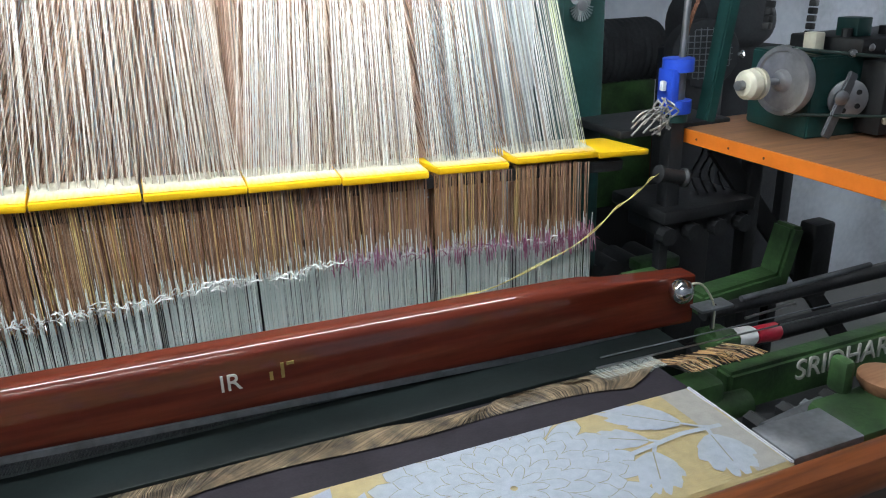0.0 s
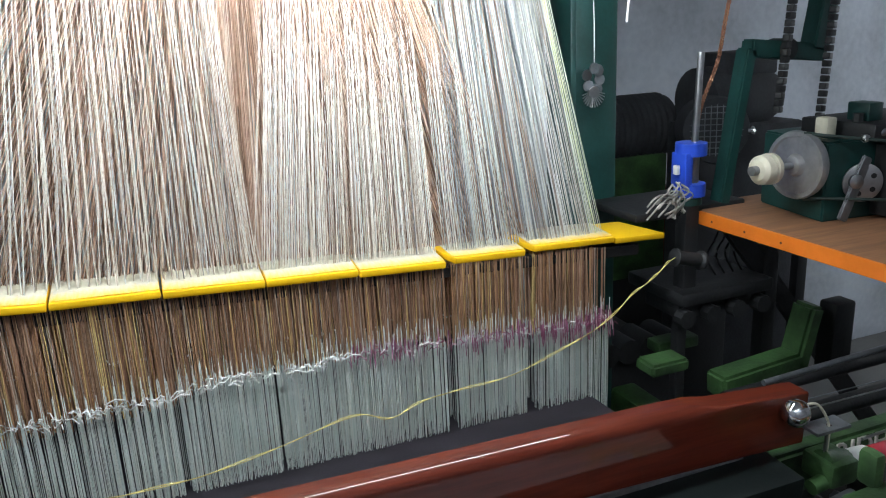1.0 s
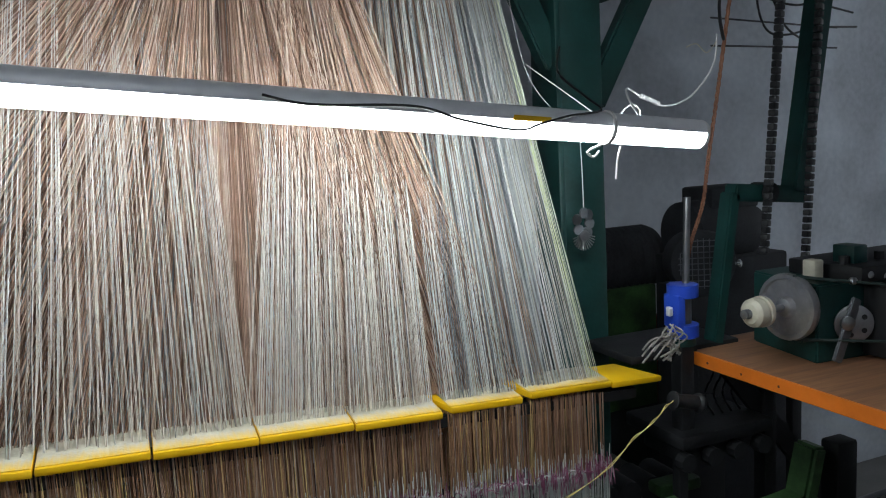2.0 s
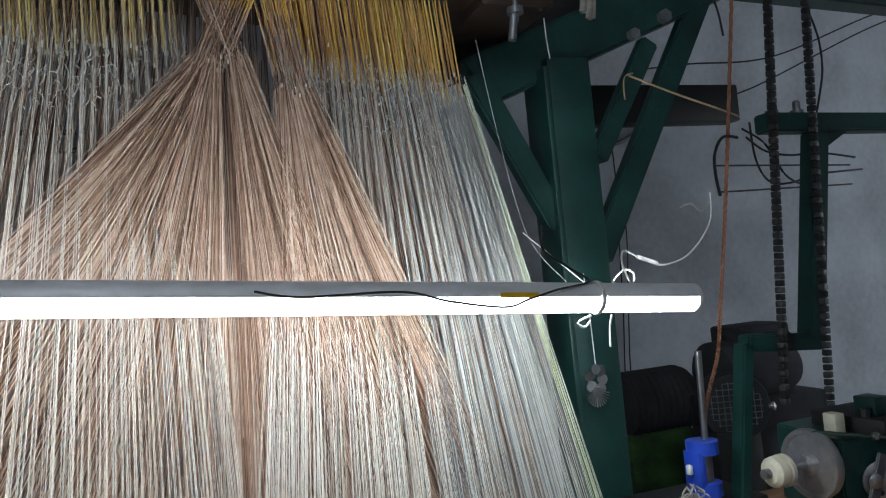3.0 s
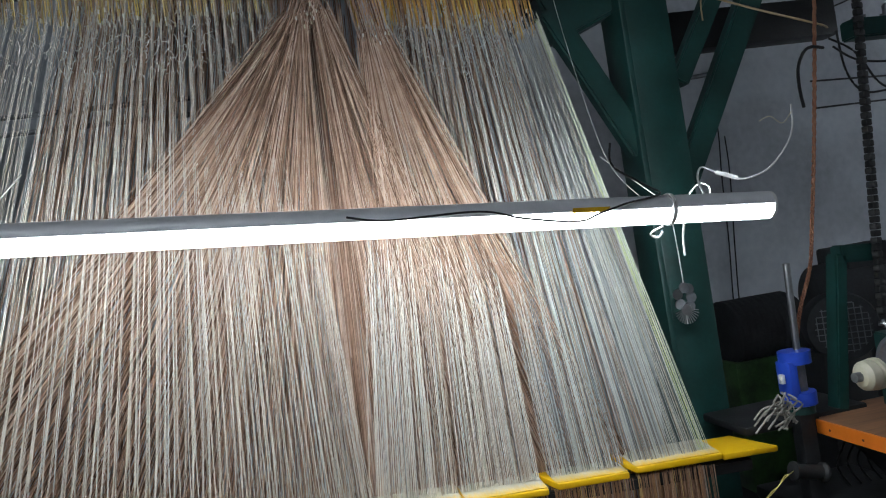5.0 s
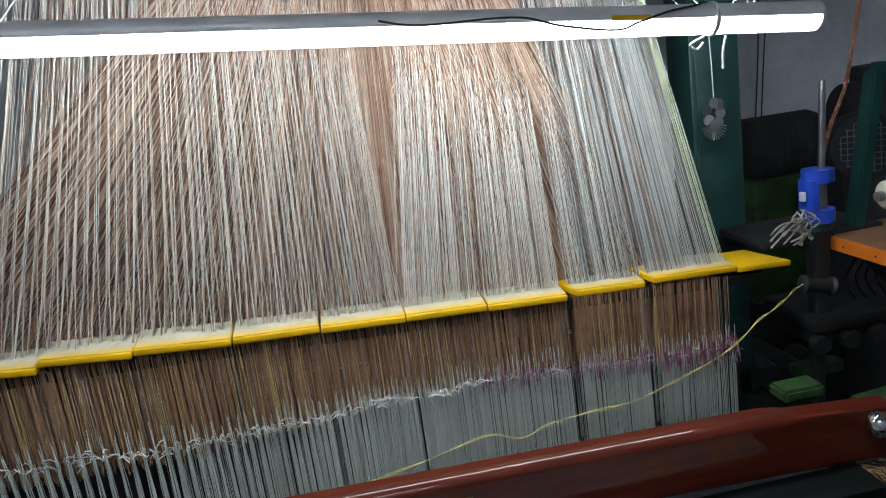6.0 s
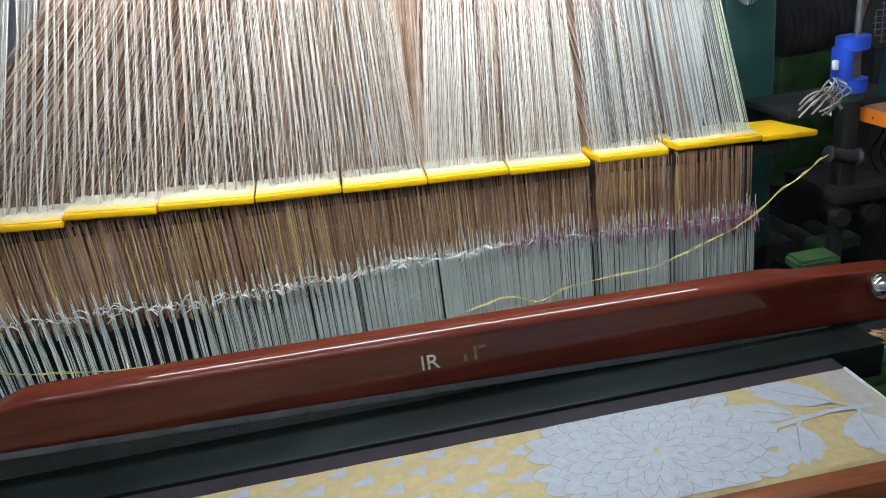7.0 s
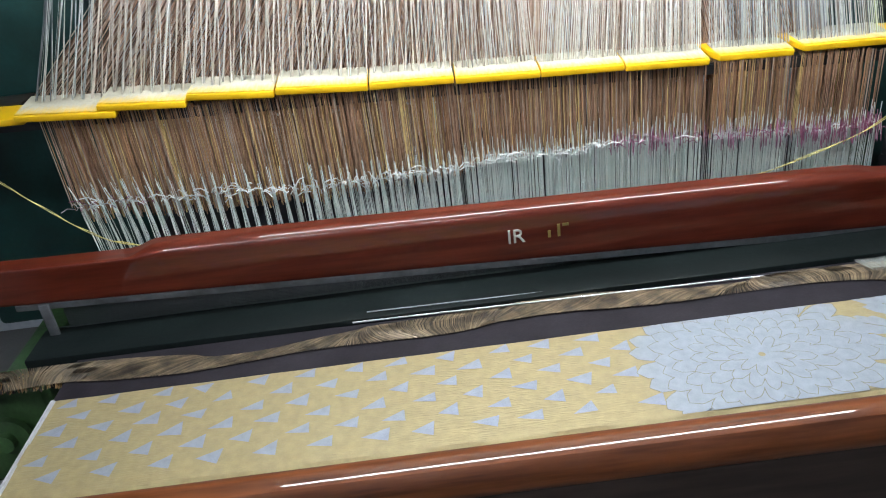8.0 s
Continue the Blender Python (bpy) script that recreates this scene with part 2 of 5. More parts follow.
def lathe(bm, p, axis, profile, n=28):
    """A turned form: pairs of (distance along the axis, radius)."""
    turn = Vector(axis).to_track_quat("Z", "Y").to_matrix().to_4x4()
    rings = []
    for d, r in profile:
        rings.append([bm.verts.new(Vector(p) + turn @ Vector((r * math.cos(k * math.tau / n), r * math.sin(k * math.tau / n), d))) for k in range(n)])
    for a, b in zip(rings, rings[1:]):
        for k in range(n):
            bm.faces.new((a[k], a[(k + 1) % n], b[(k + 1) % n], b[k]))
    bm.faces.new(rings[0][::-1])
    bm.faces.new(rings[-1])
    return bm


def finish(name, bm, mat, smooth=True):
    me = bpy.data.meshes.new(name)
    bmesh.ops.recalc_face_normals(bm, faces=bm.faces)
    bm.to_mesh(me)
    bm.free()
    me.materials.append(mat)
    if smooth:
        me.shade_smooth()
        me.set_sharp_from_angle(angle=radians(35))
    return me


def part(name, bm, mat, parent=None, label=""):
    ob = new(name, finish(name, bm, mat))
    if parent is not None:
        ob.parent = parent
    return tagged(ob, label)


def thing(name, label, category, group="", kind="", at=(0, 0, 0)):
    ob = new(name)
    ob.empty_display_size = 0.05
    ob.location = at
    return tagged(ob, label, category, group, kind)


def solid(name, bm, mat, label, category, group="", kind=""):
    return tagged(new(name, finish(name, bm, mat)), label, category, group, kind)


def strands(name, paths, radius, mat, sides=3, taper=0.0):
    """Many thin cords in one mesh. paths: lists of points; radius: one for all or one each."""
    verts, faces = [], []
    for i, pts in enumerate(paths):
        r = radius[i] if isinstance(radius, (list, tuple)) else radius
        pts = [Vector(p) for p in pts]
        base = len(verts)
        for j, p in enumerate(pts):
            d = (pts[min(j + 1, len(pts) - 1)] - pts[max(j - 1, 0)]).normalized()
            u = d.orthogonal() if abs(d.z) < 0.9 else d.cross(Vector((0, 1, 0)))
            u.normalize()
            v = d.cross(u)
            for k in range(sides):
                a = math.tau * k / sides
                verts.append(p + r * (1 - taper * j / (len(pts) - 1)) * (math.cos(a) * u + math.sin(a) * v))
        for j in range(len(pts) - 1):
            for k in range(sides):
                a, b = base + j * sides + k, base + j * sides + (k + 1) % sides
                faces.append((a, b, b + sides, a + sides))
    me = bpy.data.meshes.new(name)
    me.from_pydata(verts, [], faces)
    me.materials.append(mat)
    me.shade_smooth()
    return me


def smooth_path(pts, n=8):
    """A soft curve through points."""
    pts = [Vector(p) for p in pts]
    out = []
    for i in range(len(pts) - 1):
        a, b, c, d = pts[max(i - 1, 0)], pts[i], pts[i + 1], pts[min(i + 2, len(pts) - 1)]
        for k in range(n):
            t = k / n
            out.append(0.5 * ((2 * b) + (c - a) * t + (2 * a - 5 * b + 4 * c - d) * t * t + (3 * b - a - 3 * c + d) * t ** 3))
    out.append(pts[-1])
    return out


def lettering(name, text, size, mat, parent, m, depth=0.0008):
    cu = bpy.data.curves.new(name, "FONT")
    cu.body, cu.size, cu.extrude = text, size, depth
    cu.align_x = "LEFT"
    tmp = bpy.data.objects.new(name, cu)
    scene.collection.objects.link(tmp)
    bpy.context.view_layer.update()
    me = bpy.data.meshes.new_from_object(tmp.evaluated_get(bpy.context.evaluated_depsgraph_get()))
    bpy.data.objects.remove(tmp)
    me.materials.clear()
    me.materials.append(mat)
    ob = new(name, me)
    ob.parent = parent
    ob.matrix_basis = m
    return ob


rnd = random.Random(7)


# ---- the room ----
def room():
    tagged(solid("floor", box(bmesh.new(), -2.6, 3.6, -3.2, 1.9, -0.1, 0), M["floor"], "grey worn cement workshop floor", "floor"), kind="structure")
    tagged(solid("wall_north", box(bmesh.new(), -2.6, 3.6, 1.4, 1.9, 0, 3.3), M["wall"], "stained pale grey plaster wall behind the loom", "wall"), kind="structure")
    tagged(solid("wall_east", box(bmesh.new(), 3.4, 3.6, -3.2, 1.4, 0, 3.3), M["wall"], "stained pale grey plaster wall beside the loom", "wall"), kind="structure")
    tagged(solid("wall_west", box(bmesh.new(), -2.6, -2.4, -3.2, 1.4, 0, 3.3), M["wall"], "plain grey plaster wall", "wall"), kind="structure")
    tagged(solid("wall_south", box(bmesh.new(), -2.4, 3.4, -3.2, -3.0, 0, 3.3), M["wall"], "plain grey plaster wall", "wall"), kind="structure")
    tagged(solid("ceiling", box(bmesh.new(), -2.6, 3.6, -3.2, 1.9, 3.3, 3.4), M["ceiling"], "dark grey plaster workshop ceiling", "ceiling"), kind="structure")


def fill_lamp():
    """Fill lamps added out of view: one on the ceiling behind, one on the east wall."""
    for x, y, z, half, upright, lab, mat in ((-0.6, -2.2, 3.2, 1.0, False, "unseen fill lamp added on the workshop ceiling", "room"), (3.30, 0.1, 1.5, 0.75, True, "unseen fill lamp added on the workshop wall", "side")):
        lamp = thing("fill_lamp", lab, "lamp", "workshop lamps", at=(x, y, z))
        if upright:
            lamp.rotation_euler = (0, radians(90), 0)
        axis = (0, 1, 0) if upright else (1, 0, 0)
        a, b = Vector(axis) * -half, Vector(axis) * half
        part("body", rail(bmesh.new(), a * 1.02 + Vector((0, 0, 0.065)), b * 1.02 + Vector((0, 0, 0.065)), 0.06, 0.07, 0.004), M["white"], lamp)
        part("tube", rod(bmesh.new(), a, b, 0.016), M[mat], lamp, "glowing tube of an unseen fill lamp")


# ---- the loom's harness ----
SLOPE = -0.045


def board_z(x):
    return 1.15 + SLOPE * x


def comber_boards():
    spans = [(0.500, 0.645, 0.004, 0.010), (0.372, 0.489, -0.001, 0.010), (0.231, 0.357, -0.002, 0), (0.105, 0.229, 0.0, 0), (-0.022, 0.104, 0.0, 0),
             (-0.149, -0.024, 0.002, 0), (-0.286, -0.151, 0.004, -0.002), (-0.415, -0.288, 0.006, -0.002), (-0.545, -0.417, 0.002, -0.004), (-0.665, -0.520, -0.004, -0.006)]
    tilt = math.atan(SLOPE)
    for i, (x0, x1, dz, dy) in enumerate(spans):
        w, c = x1 - x0, (x0 + x1) / 2
        b = thing("comber_board", "yellow plastic comber board dusted with white lint, threaded with cords", "comber board", "comber boards under the harness", at=(c, dy, board_z(c) + dz))
        lift = 5.5
        b.rotation_euler = (radians(lift + rnd.uniform(-1.0, 1.0)), -tilt + radians(rnd.uniform(-0.3, 0.3) + (2.3 if -0.6 < c < -0.16 else 0.0)), radians(rnd.uniform(-0.7, 0.7)))
        bm = box(bmesh.new(), -w / 2, w / 2, 0, 0.074, 0, 0.010, 0.0022)
        if i < 2:
            for v in bm.verts:
                if v.co.x < 0:
                    v.co.x -= (v.co.y - 0.01) * 0.35
        part("body", bm, M["yellow"], b)
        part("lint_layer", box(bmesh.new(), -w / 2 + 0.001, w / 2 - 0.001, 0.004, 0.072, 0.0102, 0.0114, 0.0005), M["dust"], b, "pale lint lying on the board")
    for x0, x1, lab, dx in ((0.647, 0.741, "clean yellow plastic end board without cords", 1), (-0.80, -0.655, "clean yellow plastic end board without cords", -1)):
        c = (x0 + x1) / 2
        b = thing("comber_board", lab, "comber board", "comber boards under the harness", at=(c, 0.010, board_z(c) + 0.003) if dx > 0 else (c, 0, board_z(c) - 0.006))
        b.rotation_euler = (radians(5.5 if dx > 0 else 0), -tilt, 0)
        bm = box(bmesh.new(), x0 - c, x1 - c, 0.0, 0.074, -0.001, 0.009, 0.0022)
        if dx > 0:
            for v in bm.verts:
                if v.co.x > 0:
                    v.co.x -= max(0, v.co.y) * 0.55
        part("body", bm, M["yellow"], b)
    # black rail that carries the boards and stands in for their shadow strip
    solid("board_shadow_rail", rail(bmesh.new(), (-0.95, 0.045, board_z(-0.95) - 0.014), (0.70, 0.045, board_z(0.70) - 0.014), 0.05, 0.018, 0.002), M["black"], "black steel rail carrying the comber boards, standing in for their shadow strip", "rail")


def top_z(x):
    return 2.044 - 0.085 * (x - 0.09)


def neck_z(x):
    return 1.925 - 0.12 * max(0.0, x - 0.02)


def hook_x(x):
    """Where a cord that ends at x on the boards is tied under the hooks."""
    if x < 0.103:
        return -0.335 + (x + 0.655) / 0.758 * 0.404
    return 0.196 + (x - 0.103) / 0.527 * 0.297


def harness():
    front, cool, brown, neck_r, neck_f, lime, cross_up, cross_low = [], [], [], [], [], [], [], []
    rf, rc = [], []

    def pale(x, pts, r):
        if x > 0.622:
            lime.append(pts)
        elif x > 0.37 + rnd.gauss(0, 0.03) or x < -0.56 or rnd.random() < 0.10:
            cool.append(pts); rc.append(r)
        else:
            front.append(pts); rf.append(r)

    def top(x, spread=0.0018):
        xt = hook_x(x)
        base, pitch = (-0.37, 0.0122) if x < 0.103 else (0.190, 0.0104)
        xt = base + pitch * round((xt - base) / pitch) + rnd.gauss(0, spread)
        return Vector((xt, (0.072 if x < 0.103 else 0.062) + 0.12 * (xt - 0.1) + rnd.uniform(0, 0.016), neck_z(xt) + rnd.gauss(0, 0.010)))

    # pale cords of the first machine: bunches that part above the board towards neighbouring holes
    x = -0.655
    while x < 0.098:
        pitch = 0.0148 if x < -0.22 else 0.0148 - 0.0092 * min(1.0, (x + 0.22) / 0.30)
        x += pitch * rnd.uniform(0.9, 1.1)
        zb = board_z(x) + 0.016
        zm = zb + rnd.uniform(0.5, 1.15) * (0.012 + 9.0 * pitch)
        many = 5 if pitch > 0.009 else 4
        y0 = rnd.uniform(0.028, 0.046)
        width = rnd.uniform(0.0011, 0.0014) if pitch > 0.012 else rnd.uniform(0.0008, 0.00105)
        tip = top(x)
        for k in range(many):
            side = -1 if k < many / 2 else 1
            dx = (k - (many - 1) / 2) * width
            f = (zm - zb) / (tip.z - zb)
            hole = Vector((x + side * pitch * rnd.uniform(0.36, 0.5) + rnd.gauss(0, 0.0005), y0 + rnd.uniform(-0.002, 0.006), zb))
            mid = Vector((x + (tip.x - x) * f + dx, y0 + (tip.y - y0) * f + rnd.uniform(-0.001, 0.001), zm))
            end = top(x + (k - (many - 1) / 2) * pitch / many, 0.0014)
            pale(x, [hole, mid, end], rnd.uniform(0.00074, 0.00094) if pitch > 0.012 else rnd.uniform(0.00058, 0.00078))
    # pale cords of the second machine: close and nearly parallel
    for row in range(2):
        x = 0.106
        while x < 0.634:
            x += (0.0030 if x < 0.36 else 0.0027) * rnd.uniform(0.75, 1.25) * (2.4 if rnd.random() < 0.07 else 1.0)
            if min(abs(x - 0.231) * 2.0, abs(x - 0.364), abs(x - 0.497)) < 0.0055:
                continue
            y0 = 0.028 + 0.014 * row + rnd.uniform(0, 0.006)
            pale(x, [(x, y0, board_z(x) + 0.015), top(x)], rnd.uniform(0.00068, 0.00090) if x < 0.36 else rnd.uniform(0.00055, 0.00072))
    # finer cords of the rear rows
    for i in range(110):
        x = rnd.uniform(-0.66, 0.09) if i % 3 else rnd.uniform(0.12, 0.62)
        p = top(x)
        p.y += 0.05
        cool.append([(x, 0.060, board_z(x) + 0.018), p]); rc.append(0.00034)
    # ochre neck cords in even columns under the hooks
    for lo, hi, pitch in ((-0.37, 0.072, 0.0122), (0.190, 0.494, 0.0104)):
        for i in range(int((hi - lo) / pitch)):
            xc = lo + i * pitch + rnd.gauss(0, 0.0008)
            for k in range(6):
                y = 0.050 + 0.118 * (xc + 0.2) + 0.012 * k
                low = rnd.gauss(0, 0.010) + (rnd.uniform(0, 0.05) if rnd.random() < 0.25 else 0.0)
                zb = neck_z(xc) - 0.016 + low + 0.004 * k
                lean = 0.010 if xc > 0.1 else -0.002 - 0.03 * max(0.0, -0.1 - xc)
                (neck_r if xc > 0.15 else neck_f).append([(xc + lean + rnd.gauss(0, 0.0022), y, zb), (xc + rnd.gauss(0, 0.0011), y + 0.003, top_z(xc) + 0.005)])
    # neck cords of the middle hooks, crossing under the gap between the two machines
    for i in range(40):
        u = i / 39
        ends = [(0.066 + 0.036 * u, 0.112 + 0.034 * u, 1.896), (0.146 + 0.052 * u, 0.078 + 0.046 * u, 1.884)]
        if i % 2:
            ends.append((0.156 + 0.050 * u, 0.190 + 0.042 * u, 1.845))
        for xs, xk, zk in ends:
            y = 0.046 + rnd.uniform(0, 0.03)
            a = Vector((xk + rnd.gauss(0, 0.002), y, zk + rnd.gauss(0, 0.008)))
            b = Vector((xs + rnd.gauss(0, 0.001), y, top_z(xs) + 0.005))
            m = a.lerp(b, rnd.uniform(0.42, 0.58))
            cross_up.append([m, b])
            cross_low.append([a, m])
    # brown cords: three gathered bunches under the middle, fanning over the boards behind the pale ones
    def fan(x0, x1, n, foot0, foot1, z, depth):
        for i in range(n):
            u = (i + rnd.uniform(-0.4, 0.4)) / n
            xb = x0 + (x1 - x0) * u
            foot = Vector((foot0 + (foot1 - foot0) * u + rnd.gauss(0, 0.003), rnd.uniform(0.044, 0.060) + depth, z + rnd.gauss(0, 0.010)))
            brown.append([(xb, rnd.uniform(0.062, 0.067) + depth * 0.3, board_z(xb) + 0.014), foot])
    for depth in (0.0, 0.012):
        fan(-0.66, 0.084, 240, 0.076, 0.110, 1.880, depth)
        fan(0.126, 0.400, 95, 0.126, 0.148, 1.888, depth)
        fan(0.150, 0.520, 130, 0.190, 0.234, 1.842, depth)
    # cords that fill the gap between the two machines
    for i in range(90):
        u = rnd.random()
        brown.append([(0.080 + 0.050 * u, rnd.uniform(0.066, 0.072), board_z(0.1) + 0.012), (0.098 + 0.080 * u + rnd.gauss(0, 0.003), rnd.uniform(0.085, 0.10), 1.90 + rnd.uniform(-0.02, 0.02))])
    # straight brown cords of the rear rows
    for i in range(620):
        xb = rnd.uniform(-0.50, 0.56)
        xt = 0.09 + (xb - 0.0) * 0.62
        brown.append([(xb, 0.066 + rnd.uniform(0, 0.006), board_z(xb) + 0.01), (xt + rnd.gauss(0, 0.01), rnd.uniform(0.17, 0.22), 2.02)])
    for name, paths, r, mat, lab in (
        ("harness_cords", front, rf, M["white_cord"], "white harness cords stretched from the jacquard to the comber boards"),
        ("harness_cords", cool, rc, M["cool_cord"], "cool white harness cords at the ends of the comber boards"),
        ("harness_cords", brown, 0.00082, M["brown_cord"], "brown harness cords fanning out behind the white ones"),
        ("neck_cords", neck_f, 0.0014, M["neck_cord"], "ochre neck cords hanging from the jacquard hooks"),
        ("neck_cords", neck_r, 0.0014, M["amber_cord"], "amber and brown neck cords hanging from the jacquard hooks"),
        ("neck_cords", cross_up, 0.0010, M["amber_cord"], "amber neck cords crossing under the middle hooks"),
        ("neck_cords", cross_low, 0.0010, M["brown_cord"], "brown lower ends of the crossing neck cords"),
        ("edge_cords", lime, 0.0005, M["lime"], "pale green edge cords of the harness"),
    ):
        tagged(new(name, strands(name, paths, r, mat, 3, 0.62 if mat in (M["white_cord"], M["cool_cord"]) else 0.0)), lab, "cords", kind="stuff")
    # knots where neck cords meet harness cords, and loose tails round them
    tufts, dots = [], []
    for pts in cross_low[::2]:
        p = Vector(pts[0])
        dots.append([p + Vector((0, -0.002, -0.003)), p + Vector((0, -0.002, 0.002))])
    for pts in neck_f + neck_r:
        p = Vector(pts[0])
        dots.append([p + Vector((0, -0.0015, -0.003)), p + Vector((0.0006, -0.002, 0.003))])
        for k in range(2):
            q = p + Vector((rnd.gauss(0, 0.003), -0.004, rnd.uniform(-0.075, -0.012)))
            d = Vector((rnd.gauss(0, 0.005), rnd.uniform(-0.008, 0.0), rnd.uniform(-0.024, 0.010)))
            tufts.append([q, q + d * 0.5 + Vector((0.002, 0, 0)), q + d])
    tagged(new("cord_ties", strands("cord_ties", dots, 0.0013, M["tie"], 5)), "small pale ties at the ends of the neck cords", "knots", kind="stuff")
    tagged(new("cord_knots", strands("cord_knots", tufts, 0.00085, M["fuzz"])), "pale frayed knots below the neck cords", "knots", kind="stuff")


def tail_z(x):
    return 1.036 - 0.043 * x + 0.006 * math.sin(9 * x)


def knot_z(x):
    return tail_z(x) - 0.032 * min(1.0, max(0.0, (0.35 - x) / 0.85)) + 0.0025 * math.sin(31 * x) + 0.0015 * math.sin(83 * x)


def tails():
    """Below the boards: mixed tail cords, a line of knots, and pale heddles down to the warp."""
    upper, back, lower, fuzz, purple = [], [], [], [], []
    x = -0.645
    while x < 0.628:
        close = min(1.0, max(0.0, (x + 0.34) / 0.40))
        left = x < -0.06
        pitch = 0.0168 - 0.0098 * close
        x += pitch * rnd.uniform(0.90, 1.10)
        for gap in (-0.023, 0.104, 0.231, 0.361, 0.495):
            if abs(x - gap) < (0.0075 if gap > 0.3 else 0.0050):
                x = gap + (0.0085 if gap > 0.3 else 0.0055)
        lean = 0.07 * (-x - 0.40) if x < -0.40 else 0.0
        n = round(pitch * (0.60 + 0.34 * close) / 0.00092)
        wide = 0.00092
        for k in range(n):
            dx = (k - (n - 1) / 2) * wide + rnd.gauss(0, 0.0002)
            y = rnd.uniform(-0.003, 0.008)
            zk = knot_z(x) + rnd.gauss(0, 0.004)
            pinch = 0.25 + 0.55 * close
            lower.append([(x + dx * pinch + lean * 0.5, y, zk), (x + dx * (0.8 + 0.2 * close) + lean * 0.9, y, zk - 0.06), (x + dx + lean * 1.6, y, 0.80)])
            if k % 3 == 1:
                lower.append([(x + dx * 0.3, y - 0.002, zk + rnd.uniform(0.015, 0.04)), (x + dx * pinch + lean * 0.5, y - 0.002, zk)])
        for k in range(6 if left else 3):
            p = Vector((x + lean * 0.5 + rnd.gauss(0, 0.005), -0.004 + rnd.uniform(-0.004, 0.006), knot_z(x) + rnd.gauss(0, 0.0035)))
            d = Vector((rnd.gauss(0, 0.010), rnd.uniform(-0.006, 0.0), rnd.gauss(0, 0.005)))
            (purple if (x > 0.20 and rnd.random() < 0.7) or (x < -0.5 and rnd.random() < 0.6) else fuzz).append([p, p + d * 0.5 + Vector((0, 0, 0.004)), p + d])
            if x > 0.48 or (0.2 < x and rnd.random() < 0.25):
                for j in range(3):
                    p2 = p + Vector((rnd.gauss(0, 0.002), 0, rnd.uniform(-0.004, 0.022)))
                    purple.append([p2, p2 + Vector((rnd.gauss(0, 0.001), -0.002, -0.022))])
    x = -0.640
    while x < 0.628:
        x += 0.0026 * rnd.uniform(0.8, 1.2)
        if min(abs(x - 0.364), abs(x - 0.498)) < 0.005:
            continue
        y = rnd.uniform(0.004, 0.014)
        upper.append([(x + rnd.gauss(0, 0.0006), y, board_z(x)), (x + rnd.gauss(0, 0.0008), y, knot_z(x) + rnd.uniform(-0.012, 0.012))])
    for i in range(2900):
        xb = rnd.uniform(-0.63, 0.61)
        if min(abs(xb - 0.364), abs(xb - 0.498)) < 0.0055:
            continue
        y = rnd.uniform(0.014, 0.05)
        back.append([(xb, y, board_z(xb)), (xb + rnd.gauss(0, 0.002), y, knot_z(xb) - (0.030 - 0.026 * min(1.0, max(0.0, (xb + 0.34) / 0.40))) + rnd.uniform(-0.012, 0.012))])
        if rnd.random() < 0.5 * min(1.0, (xb + 0.36) / 0.36):
            lower.append([(xb, y, knot_z(xb) + rnd.uniform(-0.01, 0.02)), (xb, y, 0.80)])
    tagged(new("tail_cords", strands("tail_cords", upper, 0.0006, M["mail_cord"])), "brown and yellow tail cords below the comber boards", "cords", kind="stuff")
    tagged(new("tail_cords", strands("tail_cords", back, 0.0010, M["mail_cord"])), "dense brown tail cords of the rear rows", "cords", kind="stuff")
    tagged(new("heddles", strands("heddles", lower, 0.00052, M["heddle"])), "grey-green wire heddles hanging in bunches above the warp", "heddles", kind="stuff")
    tagged(new("heddle_knots", strands("heddle_knots", fuzz, 0.0010, M["fuzz"])), "white frayed knots in a line across the heddles", "knots", kind="stuff")
    tagged(new("heddle_knots", strands("heddle_knots", purple, 0.0007, M["purple"])), "purple frayed knots in a line across the heddles", "knots", kind="stuff")


def lifted_cords():
    """Cords that the jacquard lifts for each shed, with pale beads."""
    paths = []
    for i in range(420):
        xb = rnd.uniform(-0.56, 0.50)
        y = rnd.uniform(0.03, 0.05)
        z = board_z(xb) - 0.034
        paths.append([(xb - 0.0022, y, z + rnd.gauss(0, 0.0012)), (xb + 0.0022, y, z + rnd.gauss(0, 0.0012))])
    ob = new("lifted_beads", strands("lifted_beads", paths, 0.0013, M["white"], 4))
    return tagged(ob, "row of white beads rising below the comber boards", "beads", kind="stuff")


def yarn():
    pts = [(0.765, 0.0, 1.09), (0.735, -0.01, 1.085), (0.70, -0.020, 1.068), (0.658, -0.020, 1.045), (0.60, -0.020, 1.004), (0.452, -0.020, 0.956), (0.319, -0.020, 0.948), (0.252, -0.020, 0.930), (0.199, -0.020, 0.946), (0.04, -0.020, 0.915),
           (-0.085, -0.020, 0.908), (-0.22, -0.020, 0.922), (-0.42, -0.020, 0.945), (-0.54, -0.020, 0.965), (-0.60, -0.020, 0.99), (-0.657, -0.020, 1.04), (-0.716, -0.020, 1.10), (-0.80, 0.0, 1.16)]
    a = smooth_path(pts)
    b = [p + Vector((0, 0.002, 0.0018 * math.sin(i * 0.9))) for i, p in enumerate(a)]
    tagged(new("yellow_yarn", strands("yellow_yarn", [a, b], 0.0007, M["lemon"], 5)), "yellow yarn hanging loosely across the heddles", "yarn")


# ---- sley, reed and rapier ----
SLEY_PIVOT = (-0.130, 0.15)


def cap_top(x):
    return 1.002 - 0.024 * x


def cap_low(x):
    return 0.919 - 0.040 * x


